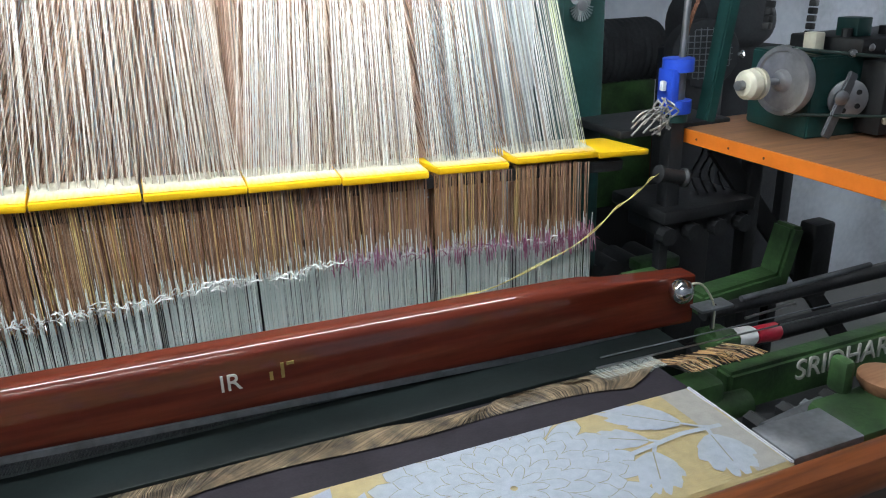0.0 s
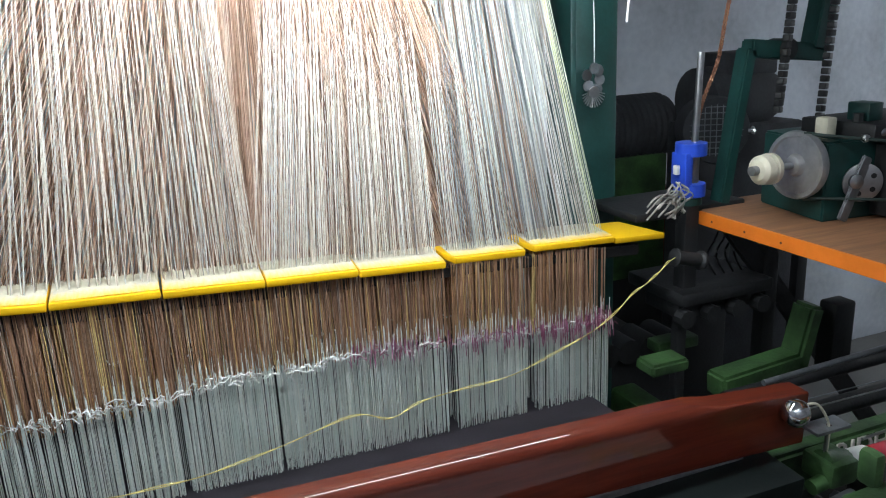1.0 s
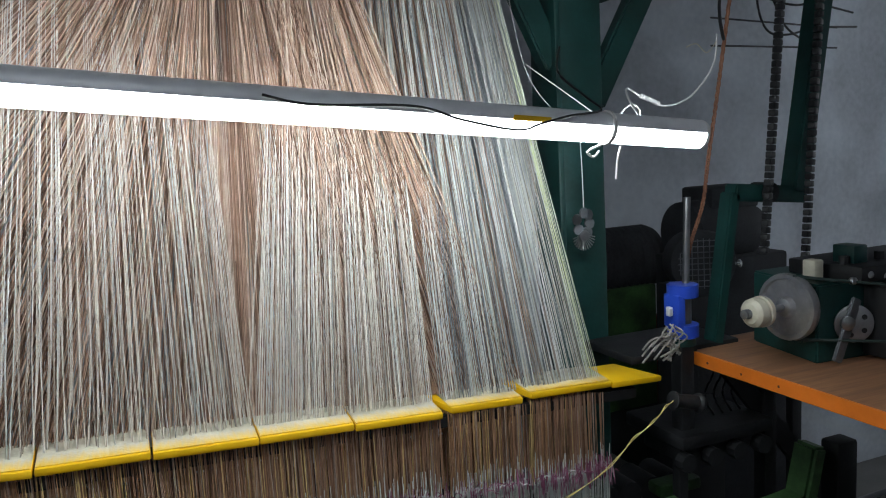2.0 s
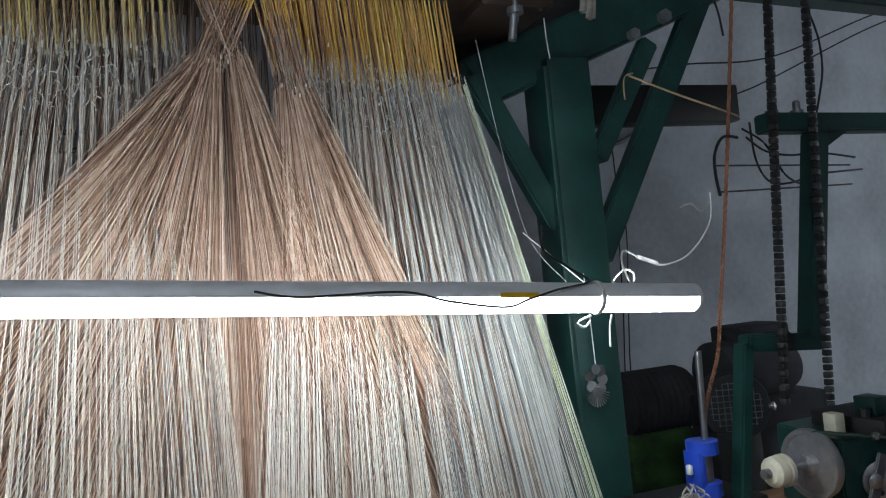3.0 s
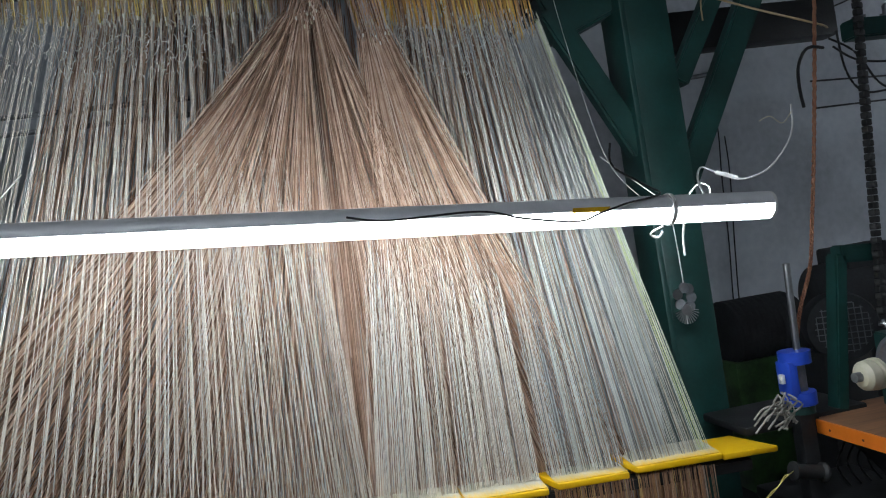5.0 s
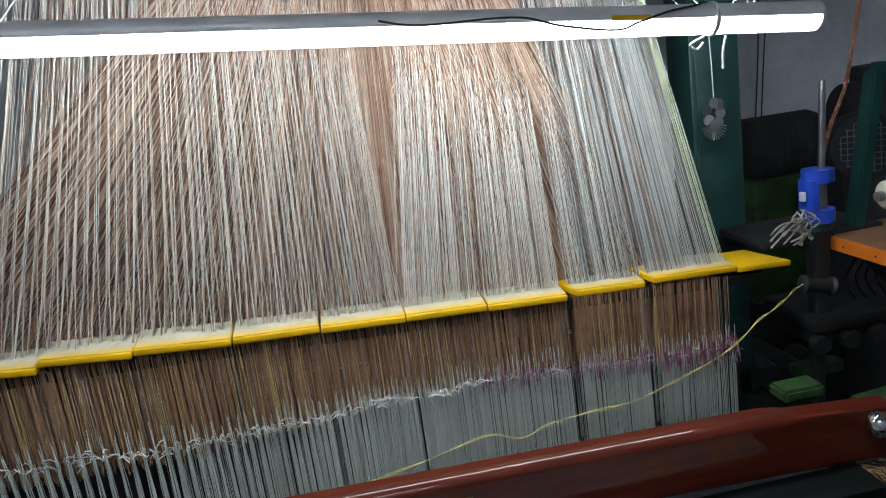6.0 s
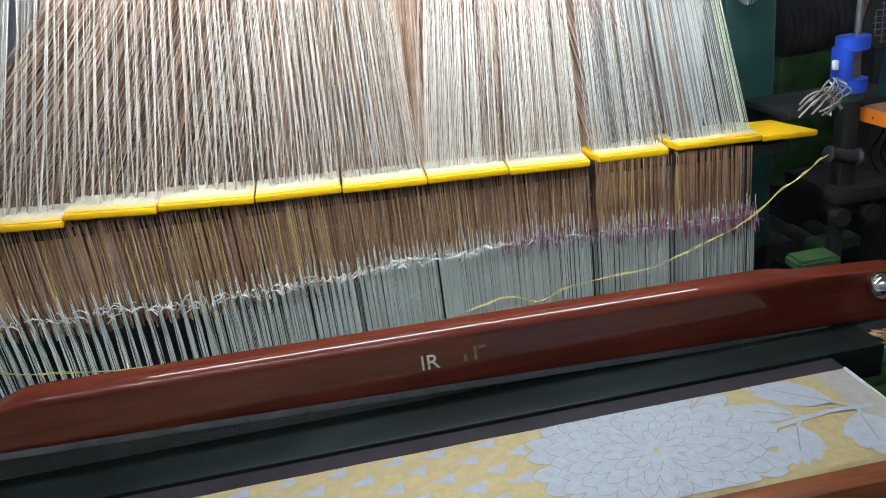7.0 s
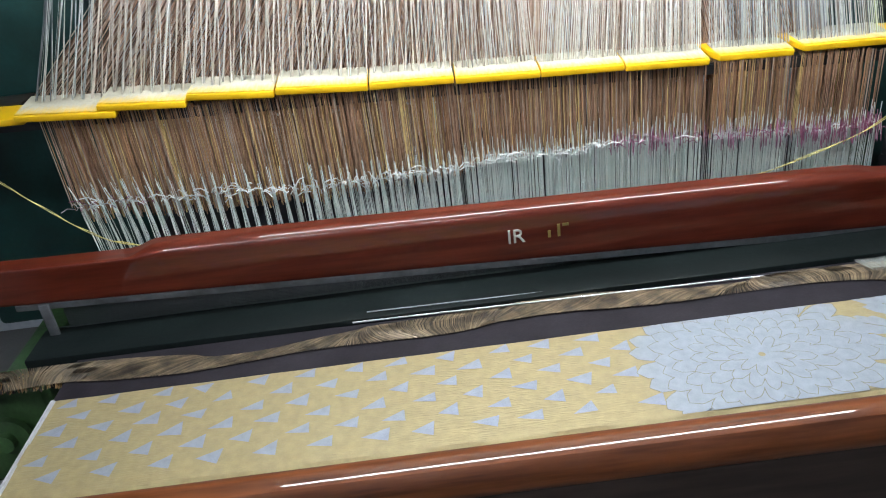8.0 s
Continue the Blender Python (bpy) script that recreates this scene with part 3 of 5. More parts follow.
def sley():
    s = thing("sley", "red-brown varnished wooden sley with steel reed, beating to and fro", "sley", at=(0, SLEY_PIVOT[0], SLEY_PIVOT[1]))
    z0 = SLEY_PIVOT[1]
    # the cap: raised in the middle, lower at both ends, with a rounded front top edge
    bm = bmesh.new()
    stations = [(-0.76, 0.003, 0.013), (-0.52, 0.003, 0.013), (-0.51, 0.006, 0.011), (-0.495, 0.011, 0.005), (-0.482, 0.015, 0.001), (-0.46, 0.016, 0.0), (-0.2, 0.016, 0.0), (0.1, 0.016, 0.0), (0.50, 0.016, 0.0), (0.535, 0.014, 0.001), (0.55, 0.010, 0.003), (0.57, 0.006, 0.007), (0.60, 0.003, 0.009), (0.72, 0.003, 0.016)]
    rings = []
    for x, r, drop in stations:
        top, low = cap_top(x) - drop, cap_low(x)
        crown = [(12, 0.003), (26, 0.003), (40, 0.003), (49, 0.0018), (54, 0.0018), (59, 0.0018), (64, 0.0018), (69, 0.002), (76, 0.003), (84, 0.003), (90, 0.002)]
        k = r / 0.016
        y, z = -0.002, top - k * sum(d * math.cos(radians(a)) for a, d in crown)
        prof = [(0.0, low), (-0.002, low + 0.003), (-0.002, low + 0.007), (y, z - 0.004), (y, z)]
        for a, d in crown:
            y, z = y + k * d * math.sin(radians(a)), z + k * d * math.cos(radians(a))
            prof.append((y, z))
        prof += [(0.032, top - 0.0005), (0.036, top - 0.006), (0.036, low + 0.01), (0.036, low)]
        rings.append([bm.verts.new((x, y, z - z0)) for y, z in prof])
    for a, b in zip(rings, rings[1:]):
        for k in range(len(a)):
            bm.faces.new((a[k], a[(k + 1) % len(a)], b[(k + 1) % len(a)], b[k]))
    bm.faces.new(rings[0]); bm.faces.new(rings[-1][::-1])
    cap = part("cap", bm, M["cap"], s, "varnished red-brown hand rail")
    m = Matrix.Translation((0.022, -0.0032, 0.948 - z0)) @ Euler((radians(90), 0, 0)).to_matrix().to_4x4()
    lettering("lettering", "IR", 0.031, M["letter"], cap, m)
    for dx, w, h in ((0.060, 0.004, 0.011), (0.074, 0.004, 0.020), (0.0815, 0.009, 0.004)):
        part("worn_mark", box(bmesh.new(), 0.022 + dx, 0.022 + dx + w, -0.0036, -0.0024, 0.950 - z0 + (0.016 if w > 0.006 else 0), 0.950 - z0 + h + (0.016 if w > 0.006 else 0)), M["oldletter"], cap, "worn gold paint mark")
    part("lower_lip", rail(bmesh.new(), (-0.70, 0.0055, cap_low(-0.70) - 0.0055 - z0), (0.62, 0.0055, cap_low(0.62) - 0.0055 - z0), 0.013, 0.010, 0.001), M["dullsteel"], s, "dull steel strip under the cap")
    # reed: fine upright dents between two baulks
    dents = []
    for i in range(900):
        x = -0.64 + 1.26 * i / 899
        dents.append([(x, 0.012, 0.86 - z0), (x, 0.012, cap_low(x) - 0.008 - z0)])
    rd = new("reed", strands("reed", dents, 0.0006, M["reed"]))
    rd.parent = s
    tagged(rd, "fine steel reed dents", kind="stuff")
    part("reed_backing", box(bmesh.new(), -0.66, 0.64, 0.0135, 0.016, 0.84 - z0, 0.893 - z0), M["reed"], s)
    part("race_board", box(bmesh.new(), -0.68, 0.66, -0.066, 0.014, 0.84 - z0, 0.8925 - z0, 0.003), M["race"], s, "dark grey-green race plate")
    for x in (-0.70, 0.68):
        part("sword", box(bmesh.new(), x - 0.02, x + 0.02, 0.0, 0.05, 0.0, 0.80 - z0, 0.004), M["casting"], s, "green cast sley sword")
    # right end: knob, wire, holder with its bobbin
    part("knob", lathe(bmesh.new(), (0.680, -0.038, 0.957 - z0), (0, 1, 0), [(0, 0.004), (0.002, 0.010), (0.007, 0.016), (0.015, 0.019), (0.024, 0.018), (0.032, 0.012), (0.036, 0.008), (0.05, 0.008)]), M["chrome"], s, "polished round steel knob")
    w = new("wire", strands("wire", [smooth_path([(0.69, -0.02, 0.965 - z0), (0.715, -0.02, 0.962 - z0), (0.735, -0.02, 0.940 - z0), (0.745, -0.02, 0.918 - z0), (0.747, -0.02, 0.880 - z0)])], 0.0018, M["cream"], 6))
    w.parent = s
    part("bracket", box(bmesh.new(), 0.715, 0.775, -0.03, 0.0, 0.916 - z0, 0.921 - z0, 0.001), M["dullsteel"], s)
    part("bolt", rod(bmesh.new(), (0.747, -0.018, 0.921 - z0), (0.747, -0.018, 0.870 - z0), 0.0035), M["steel"], s)
    bm = box(bmesh.new(), 0.735, 0.785, -0.045, 0.01, 0.835 - z0, 0.872 - z0, 0.006)
    rod(bm, (0.74, -0.02, 0.865 - z0), (0.80, -0.02, 0.850 - z0), 0.018)
    rod(bm, (0.715, -0.03, 0.838 - z0), (0.76, -0.03, 0.845 - z0), 0.011)
    part("holder", bm, M["casting"], s, "green cast holder")
    part("sleeve", lathe(bmesh.new(), (0.785, -0.022, 0.856 - z0), (1, 0, -0.08), [(0, 0.014), (0.004, 0.0165), (0.036, 0.0165), (0.042, 0.014), (0.043, 0.008)]), M["white"], s, "white plastic sleeve")
    part("tail", lathe(bmesh.new(), (0.828, -0.022, 0.8525 - z0), (1, 0, -0.06), [(0, 0.010), (0.003, 0.014), (0.046, 0.015), (0.052, 0.011), (0.054, 0.004)]), M["red"], s, "red plastic tail")
    part("hook_wire", rod(bmesh.new(), (0.80, -0.03, 0.892 - z0), (0.90, -0.03, 0.897 - z0), 0.0022), M["steel"], s)
    # left end fittings
    part("strap", box(bmesh.new(), -0.665, -0.650, -0.006, 0.0, 0.86 - z0, 0.945 - z0, 0.002), M["dullsteel"], s, "pale steel strap")
    return s


def rapier():
    r = thing("rapier", "slim bright steel rapier rod above the warp", "rapier", at=(0, -0.205, 0.8935))
    part("rod", rod(bmesh.new(), (-0.21, 0, 0.0), (0.80, 0, -0.016), 0.0013, n=8), M["steel"], r)
    part("guide", rod(bmesh.new(), (-0.19, 0.02, 0.002), (0.70, 0.02, -0.012), 0.0010, n=8), M["dullsteel"], r)
    return r


# ---- warp, cloth and breast beam ----
FELL, BREAST, CLOTH_Z = -0.288, -0.462, 0.885


def warp():
    # warp between the heddles and the fell, its dark colour holding the sley's shadow
    bm = bmesh.new()
    rows = [(FELL, CLOTH_Z), (-0.23, 0.884), (-0.15, 0.882), (0.0, 0.876), (0.6, 0.86)]
    vs = [[bm.verts.new((x, y, z)) for x in (-0.605, 0.60)] for y, z in rows]
    for a, b in zip(vs, vs[1:]):
        bm.faces.new((a[0], a[1], b[1], b[0]))
    sheet = finish("warp", bm, M["warp"])
    tagged(new("warp_sheet", sheet), "silk warp threads behind the fell, coloured dark purple-grey for the sley's shadow", "warp", kind="stuff")
    # brocade threads that show in swirls on the open shed
    paths = []
    for i in range(1150):
        x = -0.70 + 1.27 * i / 1150 + rnd.gauss(0, 0.0005)
        s = 0.9 + math.sin(11.0 * x) + 0.6 * math.sin(23.1 * x + 1.3) + 0.35 * math.sin(47 * x)
        y0 = -0.248 + 0.010 * math.sin(5.1 * x + 0.7) + 0.005 * math.sin(19 * x)
        w = 0.036 + 0.010 * math.sin(9.7 * x + 2)
        bend = 0.010 * math.sin(15 * x + 0.4)
        paths.append([(x - 0.020 * s, y0, 0.8865), (x - 0.004 * s + bend, y0 + w * 0.33, 0.8883), (x + 0.008 * s + bend, y0 + w * 0.66, 0.8885), (x + 0.026 * s, y0 + w, 0.8870)])
    tagged(new("brocade_threads", strands("brocade_threads", paths, 0.0007, M["warp_show"])), "brown and cream brocade threads showing in swirls on the warp", "threads", kind="stuff")
    ends = []
    for i in range(46):
        x = 0.500 + 0.0022 * i + rnd.gauss(0, 0.0006)
        ends.append([(x, -0.205 + rnd.gauss(0, 0.001), 0.892), (x + 0.012, -0.232 + rnd.gauss(0, 0.002), 0.888)])
    tagged(new("grey_heddle_ends", strands("grey_heddle_ends", ends, 0.00028, M["heddle"])), "grey thread ends spread over the end of the warp", "threads", kind="stuff")
    edge = []
    for i in range(300):
        x = 0.60 + 0.14 * rnd.random() if i % 2 else -0.61 - 0.16 * rnd.random()
        edge.append([(x, -0.212 + rnd.gauss(0, 0.003), 0.882), (x + rnd.gauss(0.022, 0.003), -0.232, 0.884), (x + rnd.gauss(0.030, 0.003), -0.252 + rnd.gauss(0, 0.002), 0.881)])
    tagged(new("loose_threads", strands("loose_threads", edge, 0.0008, M["edge_show"])), "loose ochre weft ends beside the cloth", "threads", kind="stuff")


def clamp_y(y):
    return min(FELL - 0.001, max(BREAST + 0.001, y))


def sheet_z(y):
    return CLOTH_Z + 0.0015 * math.sin(math.pi * (y - BREAST) / (FELL - BREAST))


def motif(bm, outline, lift):
    """A flat woven shape on the cloth, kept within it."""
    vs = []
    for x, y in outline:
        y2 = clamp_y(y)
        vs.append(bm.verts.new((min(0.598, x), y2, sheet_z(y2) + lift)))
    try:
        f = bm.faces.new(vs)
        if f.calc_area() < 1e-6:
            bmesh.ops.delete(bm, geom=[f], context="FACES")
    except ValueError:
        pass


def petal(cx, cy, ang, r0, r1, w, n=7):
    """The outline of a petal that points away from the flower's heart."""
    out = []
    for k in range(n + 1):
        t = k / n
        out.append((r0 + (r1 - r0) * t, w * (0.35 + 0.65 * math.sin(math.pi * min(1, t * 0.72 + 0.12))) * (1 if t < 0.8 else math.sqrt(max(0, 1 - ((t - 0.8) / 0.2) ** 2)) * 0.9 + 0.1)))
    pts = out + [(r, -v) for r, v in out[::-1]]
    ca, sa = math.cos(ang), math.sin(ang)
    return [(cx + r * ca - v * sa, cy + (r * sa + v * ca)) for r, v in pts]


def leaf(cx, cy, ang, length, width, lobes=5, n=72):
    out = []
    for k in range(n):
        t = k / n * math.tau
        u, v = 0.5 - 0.5 * math.cos(t), math.sin(t)
        r = 0.88 + 0.20 * abs(math.sin(lobes * t)) ** 0.7 + 0.02 * math.sin(23 * t)
        out.append((length * u * r, width * v * r * (0.75 + 0.35 * math.sin(math.pi * u))))
    ca, sa = math.cos(ang), math.sin(ang)
    return [(cx + a * ca - b * sa, cy + a * sa + b * ca) for a, b in out]


def stroke(pts, w):
    """A narrow band along a line."""
    left, right = [], []
    for i, p in enumerate(pts):
        a, b = pts[max(i - 1, 0)], pts[min(i + 1, len(pts) - 1)]
        d = math.hypot(b[0] - a[0], b[1] - a[1]) or 1
        nx, ny = -(b[1] - a[1]) / d, (b[0] - a[0]) / d
        left.append((p[0] + nx * w, p[1] + ny * w)); right.append((p[0] - nx * w, p[1] - ny * w))
    return left + right[::-1]


def cloth():
    c = thing("brocade_cloth", "gold silk brocade with silver flowers and small triangles, on the loom", "cloth")
    bm = bmesh.new()
    ys = [FELL + (BREAST - FELL) * k / 12 for k in range(13)]
    prof = [(y, sheet_z(y)) for y in ys] + [(BREAST - 0.008, CLOTH_Z - 0.006), (BREAST - 0.012, CLOTH_Z - 0.04), (BREAST - 0.008, CLOTH_Z - 0.25)]
    nx = 60
    grid = [[bm.verts.new((-0.605 + 1.205 * i / nx, y, z + 0.0003 * math.sin(i * 0.9 + y * 60))) for i in range(nx + 1)] for y, z in prof]
    for a, b in zip(grid, grid[1:]):
        for i in range(nx):
            bm.faces.new((a[i], a[i + 1], b[i + 1], b[i]))
    part("ground_weave", bm, M["gold"], c, "gold ground weave")
    # the plain strip at the end and the two selvedges
    def strip(name, x0, x1, lift, mat, lab, ya=FELL - 0.001, yb=BREAST + 0.001):
        bm = bmesh.new()
        vs = [[bm.verts.new((x, ya + (yb - ya) * k / 12, sheet_z(ya + (yb - ya) * k / 12) + lift)) for x in (x0, x1)] for k in range(13)]
        for a, b in zip(vs, vs[1:]):
            bm.faces.new((a[0], a[1], b[1], b[0]))
        part(name, bm, mat, c, lab)
    strip("plain_strip", 0.552, 0.594, 0.0006, M["plain"], "plain grey end strip")
    for x0, x1 in ((-0.607, -0.600), (0.5955, 0.6005)):
        bm = bmesh.new()
        rail(bm, ((x0 + x1) / 2, FELL, CLOTH_Z + 0.001), ((x0 + x1) / 2, BREAST - 0.004, CLOTH_Z + 0.001), x1 - x0, 0.004, 0.0015)
        part("selvedge", bm, M["selvedge"], c, "white selvedge")
    # scattered silver triangles
    for row in range(7):
        y = FELL - 0.012 - row * 0.0265
        for k in range(19):
            x = -0.580 + k * 0.062 + (row % 2) * 0.031 + rnd.gauss(0, 0.004)
            if x > 0.155 or y < BREAST + 0.006:
                continue
            bm = bmesh.new()
            h, w, a = rnd.uniform(0.016, 0.023), rnd.uniform(0.024, 0.033), rnd.gauss(0, 0.12)
            pts = [(-w * 0.6, -0.15 * h), (w * 0.4, -0.5 * h), (w * 0.4, 0.6 * h)]
            motif(bm, [(x + p * math.cos(a) - q * math.sin(a), y + p * math.sin(a) + q * math.cos(a)) for p, q in pts], 0.0007)
            if bm.faces:
                part("triangle", bm, M["triangle"], c)
            else:
                bm.free()
    # the large flower
    cx, cy = 0.295, -0.378
    lift = 0.0007
    for ring, (r0, r1, w, n, turn) in enumerate(((0.09, 0.150, 0.0150, 30, 0.0), (0.07, 0.128, 0.0135, 28, 0.13), (0.052, 0.106, 0.0115, 26, 0.05), (0.036, 0.084, 0.0098, 22, 0.2), (0.020, 0.062, 0.0080, 17, 0.1), (0.004, 0.040, 0.0058, 11, 0.3))):
        for k in range(n):
            a = turn + math.tau * k / n + rnd.gauss(0, 0.03)
            rr = r1 * rnd.uniform(0.96, 1.05)
            if cy + rr * math.sin(a) * 0.9 < BREAST - 0.06 or cy + r0 * math.sin(a) > FELL + 0.03:
                continue
            bm = bmesh.new()
            motif(bm, petal(cx, cy, a, r0, rr + 0.0008, w + 0.0008), lift)
            if bm.faces:
                part("petal_outline", bm, M["outline"], c, "bronze outline")
            else:
                bm.free()
            bm = bmesh.new()
            motif(bm, petal(cx, cy, a, r0, rr, w), lift + 0.00006)
            if bm.faces:
                part("petal", bm, M["silver"], c)
            else:
                bm.free()
            lift += 0.000006
    # stem and lobed leaves beside the flower
    for pts, w in (([(0.415, -0.384), (0.46, -0.378), (0.52, -0.371), (0.575, -0.376)], 0.0036), ([(0.562, -0.374), (0.545, -0.364), (0.533, -0.352)], 0.0020), ([(0.556, -0.374), (0.551, -0.388)], 0.0024), ([(0.480, -0.376), (0.469, -0.388)], 0.0024), ([(0.49, -0.374), (0.478, -0.366)], 0.0020)):
        bm = bmesh.new()
        motif(bm, stroke(pts, w), 0.0014)
        part("stem", bm, M["silver"], c)
    for x, y, a, l, w in ((0.535, -0.353, 2.41, 0.100, 0.025), (0.551, -0.386, -1.80, 0.075, 0.029), (0.469, -0.386, -2.05, 0.070, 0.025), (0.478, -0.366, 2.60, 0.066, 0.017)):
        for grow, lf, mt, nm in ((1.0, 0.0010, "silver", "leaf"),):
            bm = bmesh.new()
            motif(bm, leaf(x, y, a, l * grow, w * grow), lf)
            part(nm, bm, M[mt], c)
        bm = bmesh.new()
        motif(bm, stroke([(x, y), (x + 0.7 * l * math.cos(a), y + 0.7 * l * math.sin(a))], 0.0007), 0.0012)
        part("vein", bm, M["outline"], c)


def breast_beam():
    b = thing("breast_beam", "orange-brown varnished wooden breast beam with a rounded top edge", "beam")
    bm = bmesh.new()
    prof = [(BREAST, 0.872), (BREAST - 0.004, 0.882), (BREAST - 0.014, 0.891), (BREAST - 0.028, 0.894), (BREAST - 0.042, 0.890), (BREAST - 0.050, 0.880), (BREAST - 0.053, 0.866), (BREAST - 0.050, 0.854), (BREAST - 0.044, 0.846), (BREAST, 0.846)]
    rings = [[bm.verts.new((x, y, z)) for y, z in prof] for x in (-0.86, 0.86)]
    n = len(prof)
    for k in range(n):
        bm.faces.new((rings[0][k], rings[0][(k + 1) % n], rings[1][(k + 1) % n], rings[1][k]))
    bm.faces.new(rings[0]); bm.faces.new(rings[1][::-1])
    part("rounded_rail", bm, M["beam"], b)
    part("front_board", box(bmesh.new(), -0.86, 0.86, BREAST - 0.040, BREAST - 0.016, 0.55, 0.845, 0.003), M["darkwood"], b, "dark varnished front board")
    g = thing("edge_plate", "dark grey steel plate beside the cloth's edge", "plate")
    part("plate", box(bmesh.new(), 0.607, 0.715, BREAST + 0.002, -0.392, 0.872, 0.884, 0.002), M["dullsteel"], g)


# ---- the loom's frame ----
def side_frames():
    f = thing("loom", "dark green cast iron loom end with raised lettering", "loom")
    z = lambda x: 0.835 - 0.0 * x
    bm = rail(bmesh.new(), (0.74, -0.20, 0.775), (1.5, -0.20, 0.775), 0.035, 0.115, 0.006)
    bar = part("front_casting", bm, M["casting"], f)
    m = Matrix.Translation((0.868, -0.2185, 0.792)) @ Euler((radians(90), 0, 0)).to_matrix().to_4x4()
    lettering("lettering", "SRIDHARAN", 0.05, M["letter"], bar, m, 0.002)
    part("side_casting", box(bmesh.new(), 0.80, 0.86, -0.20, 0.62, 0.0, 0.74, 0.01), M["casting"], f)
    bm = rail(bmesh.new(), (0.85, 0.0, 0.838), (1.03, 0.0, 0.850), 0.05, 0.045, 0.006)
    rail(bm, (1.025, 0.0, 0.835), (1.055, 0.0, 0.955), 0.05, 0.032, 0.006)
    rail(bm, (0.70, 0.0, 0.905), (0.775, 0.0, 0.905), 0.05, 0.022, 0.005)
    part("bracket", bm, M["casting"], f, "angled green bracket")
    part("shaft", rod(bmesh.new(), (0.80, -0.08, 0.862), (1.6, -0.08, 0.862), 0.012), M["black"], f, "black greasy shaft")
    part("shaft", rod(bmesh.new(), (0.72, -0.14, 0.835), (1.6, -0.14, 0.835), 0.016), M["black"], f, "black greasy shaft")
    part("bright_shaft", rod(bmesh.new(), (0.86, -0.10, 0.885), (1.15, -0.10, 0.893), 0.005), M["dullsteel"], f)
    bm = box(bmesh.new(), 0.63, 0.70, -0.255, -0.20, 0.815, 0.852, 0.012)
    rod(bm, (0.66, -0.24, 0.80), (0.75, -0.24, 0.795), 0.022)
    part("bearing", bm, M["casting"], f, "green cast bearing block")
    bm = box(bmesh.new(), 0.70, 1.1, -0.30, -0.24, 0.70, 0.79, 0.01)
    for x in (0.72, 0.78, 0.86):
        rod(bm, (x, -0.31, 0.80), (x, -0.28, 0.80), 0.014, n=6)
    part("lower_casting", bm, M["black"], f, "black greasy lower casting")
    part("pin", rod(bmesh.new(), (0.70, -0.33, 0.815), (0.80, -0.33, 0.83), 0.012), M["dullsteel"], f, "dull steel pin")
    for x, z0 in ((0.755, 0.79), (0.80, 0.812)):
        part("nut", rod(bmesh.new(), (x, -0.335, z0), (x, -0.30, z0), 0.011, n=6), M["dullsteel"], f)
    bm = box(bmesh.new(), 0.722, 1.0, -0.455, -0.365, 0.83, 0.879, 0.012)
    box(bm, 0.77, 0.79, -0.38, -0.35, 0.875, 0.925, 0.008)
    part("table_casting", bm, M["casting"], f, "bright green casting")
    part("brass_cup", lathe(bmesh.new(), (0.835, -0.39, 0.879), (0, 0, 1), [(0, 0.03), (0.01, 0.036), (0.018, 0.036), (0.02, 0.03)]), M["ply"], f, "rusty round cup")
    part("upright", box(bmesh.new(), 1.10, 1.15, -0.02, 0.02, 0.80, 0.95, 0.006), M["black"], f)
    # the far side, darker
    g = thing("loom", "dark green cast iron loom end with a steel post", "loom")
    part("front_casting", box(bmesh.new(), -1.4, -0.66, -0.22, -0.16, 0.70, 0.862, 0.01), M["casting"], g)
    bm = lathe(bmesh.new(), (-0.715, -0.235, 0.80), (0, -1, 0), [(0, 0.030), (0.01, 0.030), (0.012, 0.024), (0.014, 0.014), (0.025, 0.014)])
    part("bearing", bm, M["casting"], g)
    part("shaft", rod(bmesh.new(), (-1.4, -0.30, 0.755), (-0.68, -0.30, 0.755), 0.014), M["dullsteel"], g, "bare steel shaft")
    part("side_casting", box(bmesh.new(), -0.86, -0.80, -0.20, 0.62, 0.0, 0.74, 0.01), M["casting"], g)
    bm = box(bmesh.new(), -0.98, -0.61, 0.24, 0.32, 0.70, 2.1, 0.01)
    post = part("post", bm, M["green"], g, "dark green steel post")
    m = Matrix.Translation((-0.795, 0.238, 1.228)) @ Euler((radians(90), 0, 0)).to_matrix().to_4x4()
    lettering("lettering", "S", 0.045, M["letter"], post, m)
    part("shelf", box(bmesh.new(), -1.1, -0.73, 0.10, 0.22, 1.14, 1.165, 0.003), M["darkwood"], g, "brown wooden shelf")
    # post and bracing of the near tower
    t = thing("tower_frame", "dark green welded steel tower carrying the jacquard", "steel frame")
    part("post", box(bmesh.new(), 0.70, 0.79, 0.22, 0.30, 0.0, 1.95, 0.006), M["green"], t)
    part("post_flange", box(bmesh.new(), 0.688, 0.70, 0.212, 0.30, 0.0, 1.93, 0.003), M["green"], t)
    part("brace", rail(bmesh.new(), (0.795, 0.24, 1.76), (0.935, 0.24, 1.985), 0.03, 0.036, 0.004), M["green"], t)
    part("brace", rail(bmesh.new(), (0.79, 0.26, 1.575), (1.085, 0.26, 2.09), 0.03, 0.048, 0.004), M["green"], t)
    part("brace", rail(bmesh.new(), (0.70, 0.24, 1.64), (0.56, 0.24, 1.92), 0.03, 0.045, 0.004), M["green"], t)
    part("cross_beam", rail(bmesh.new(), (0.56, 0.27, 1.905), (1.16, 0.27, 2.145), 0.06, 0.095, 0.006), M["green"], t)
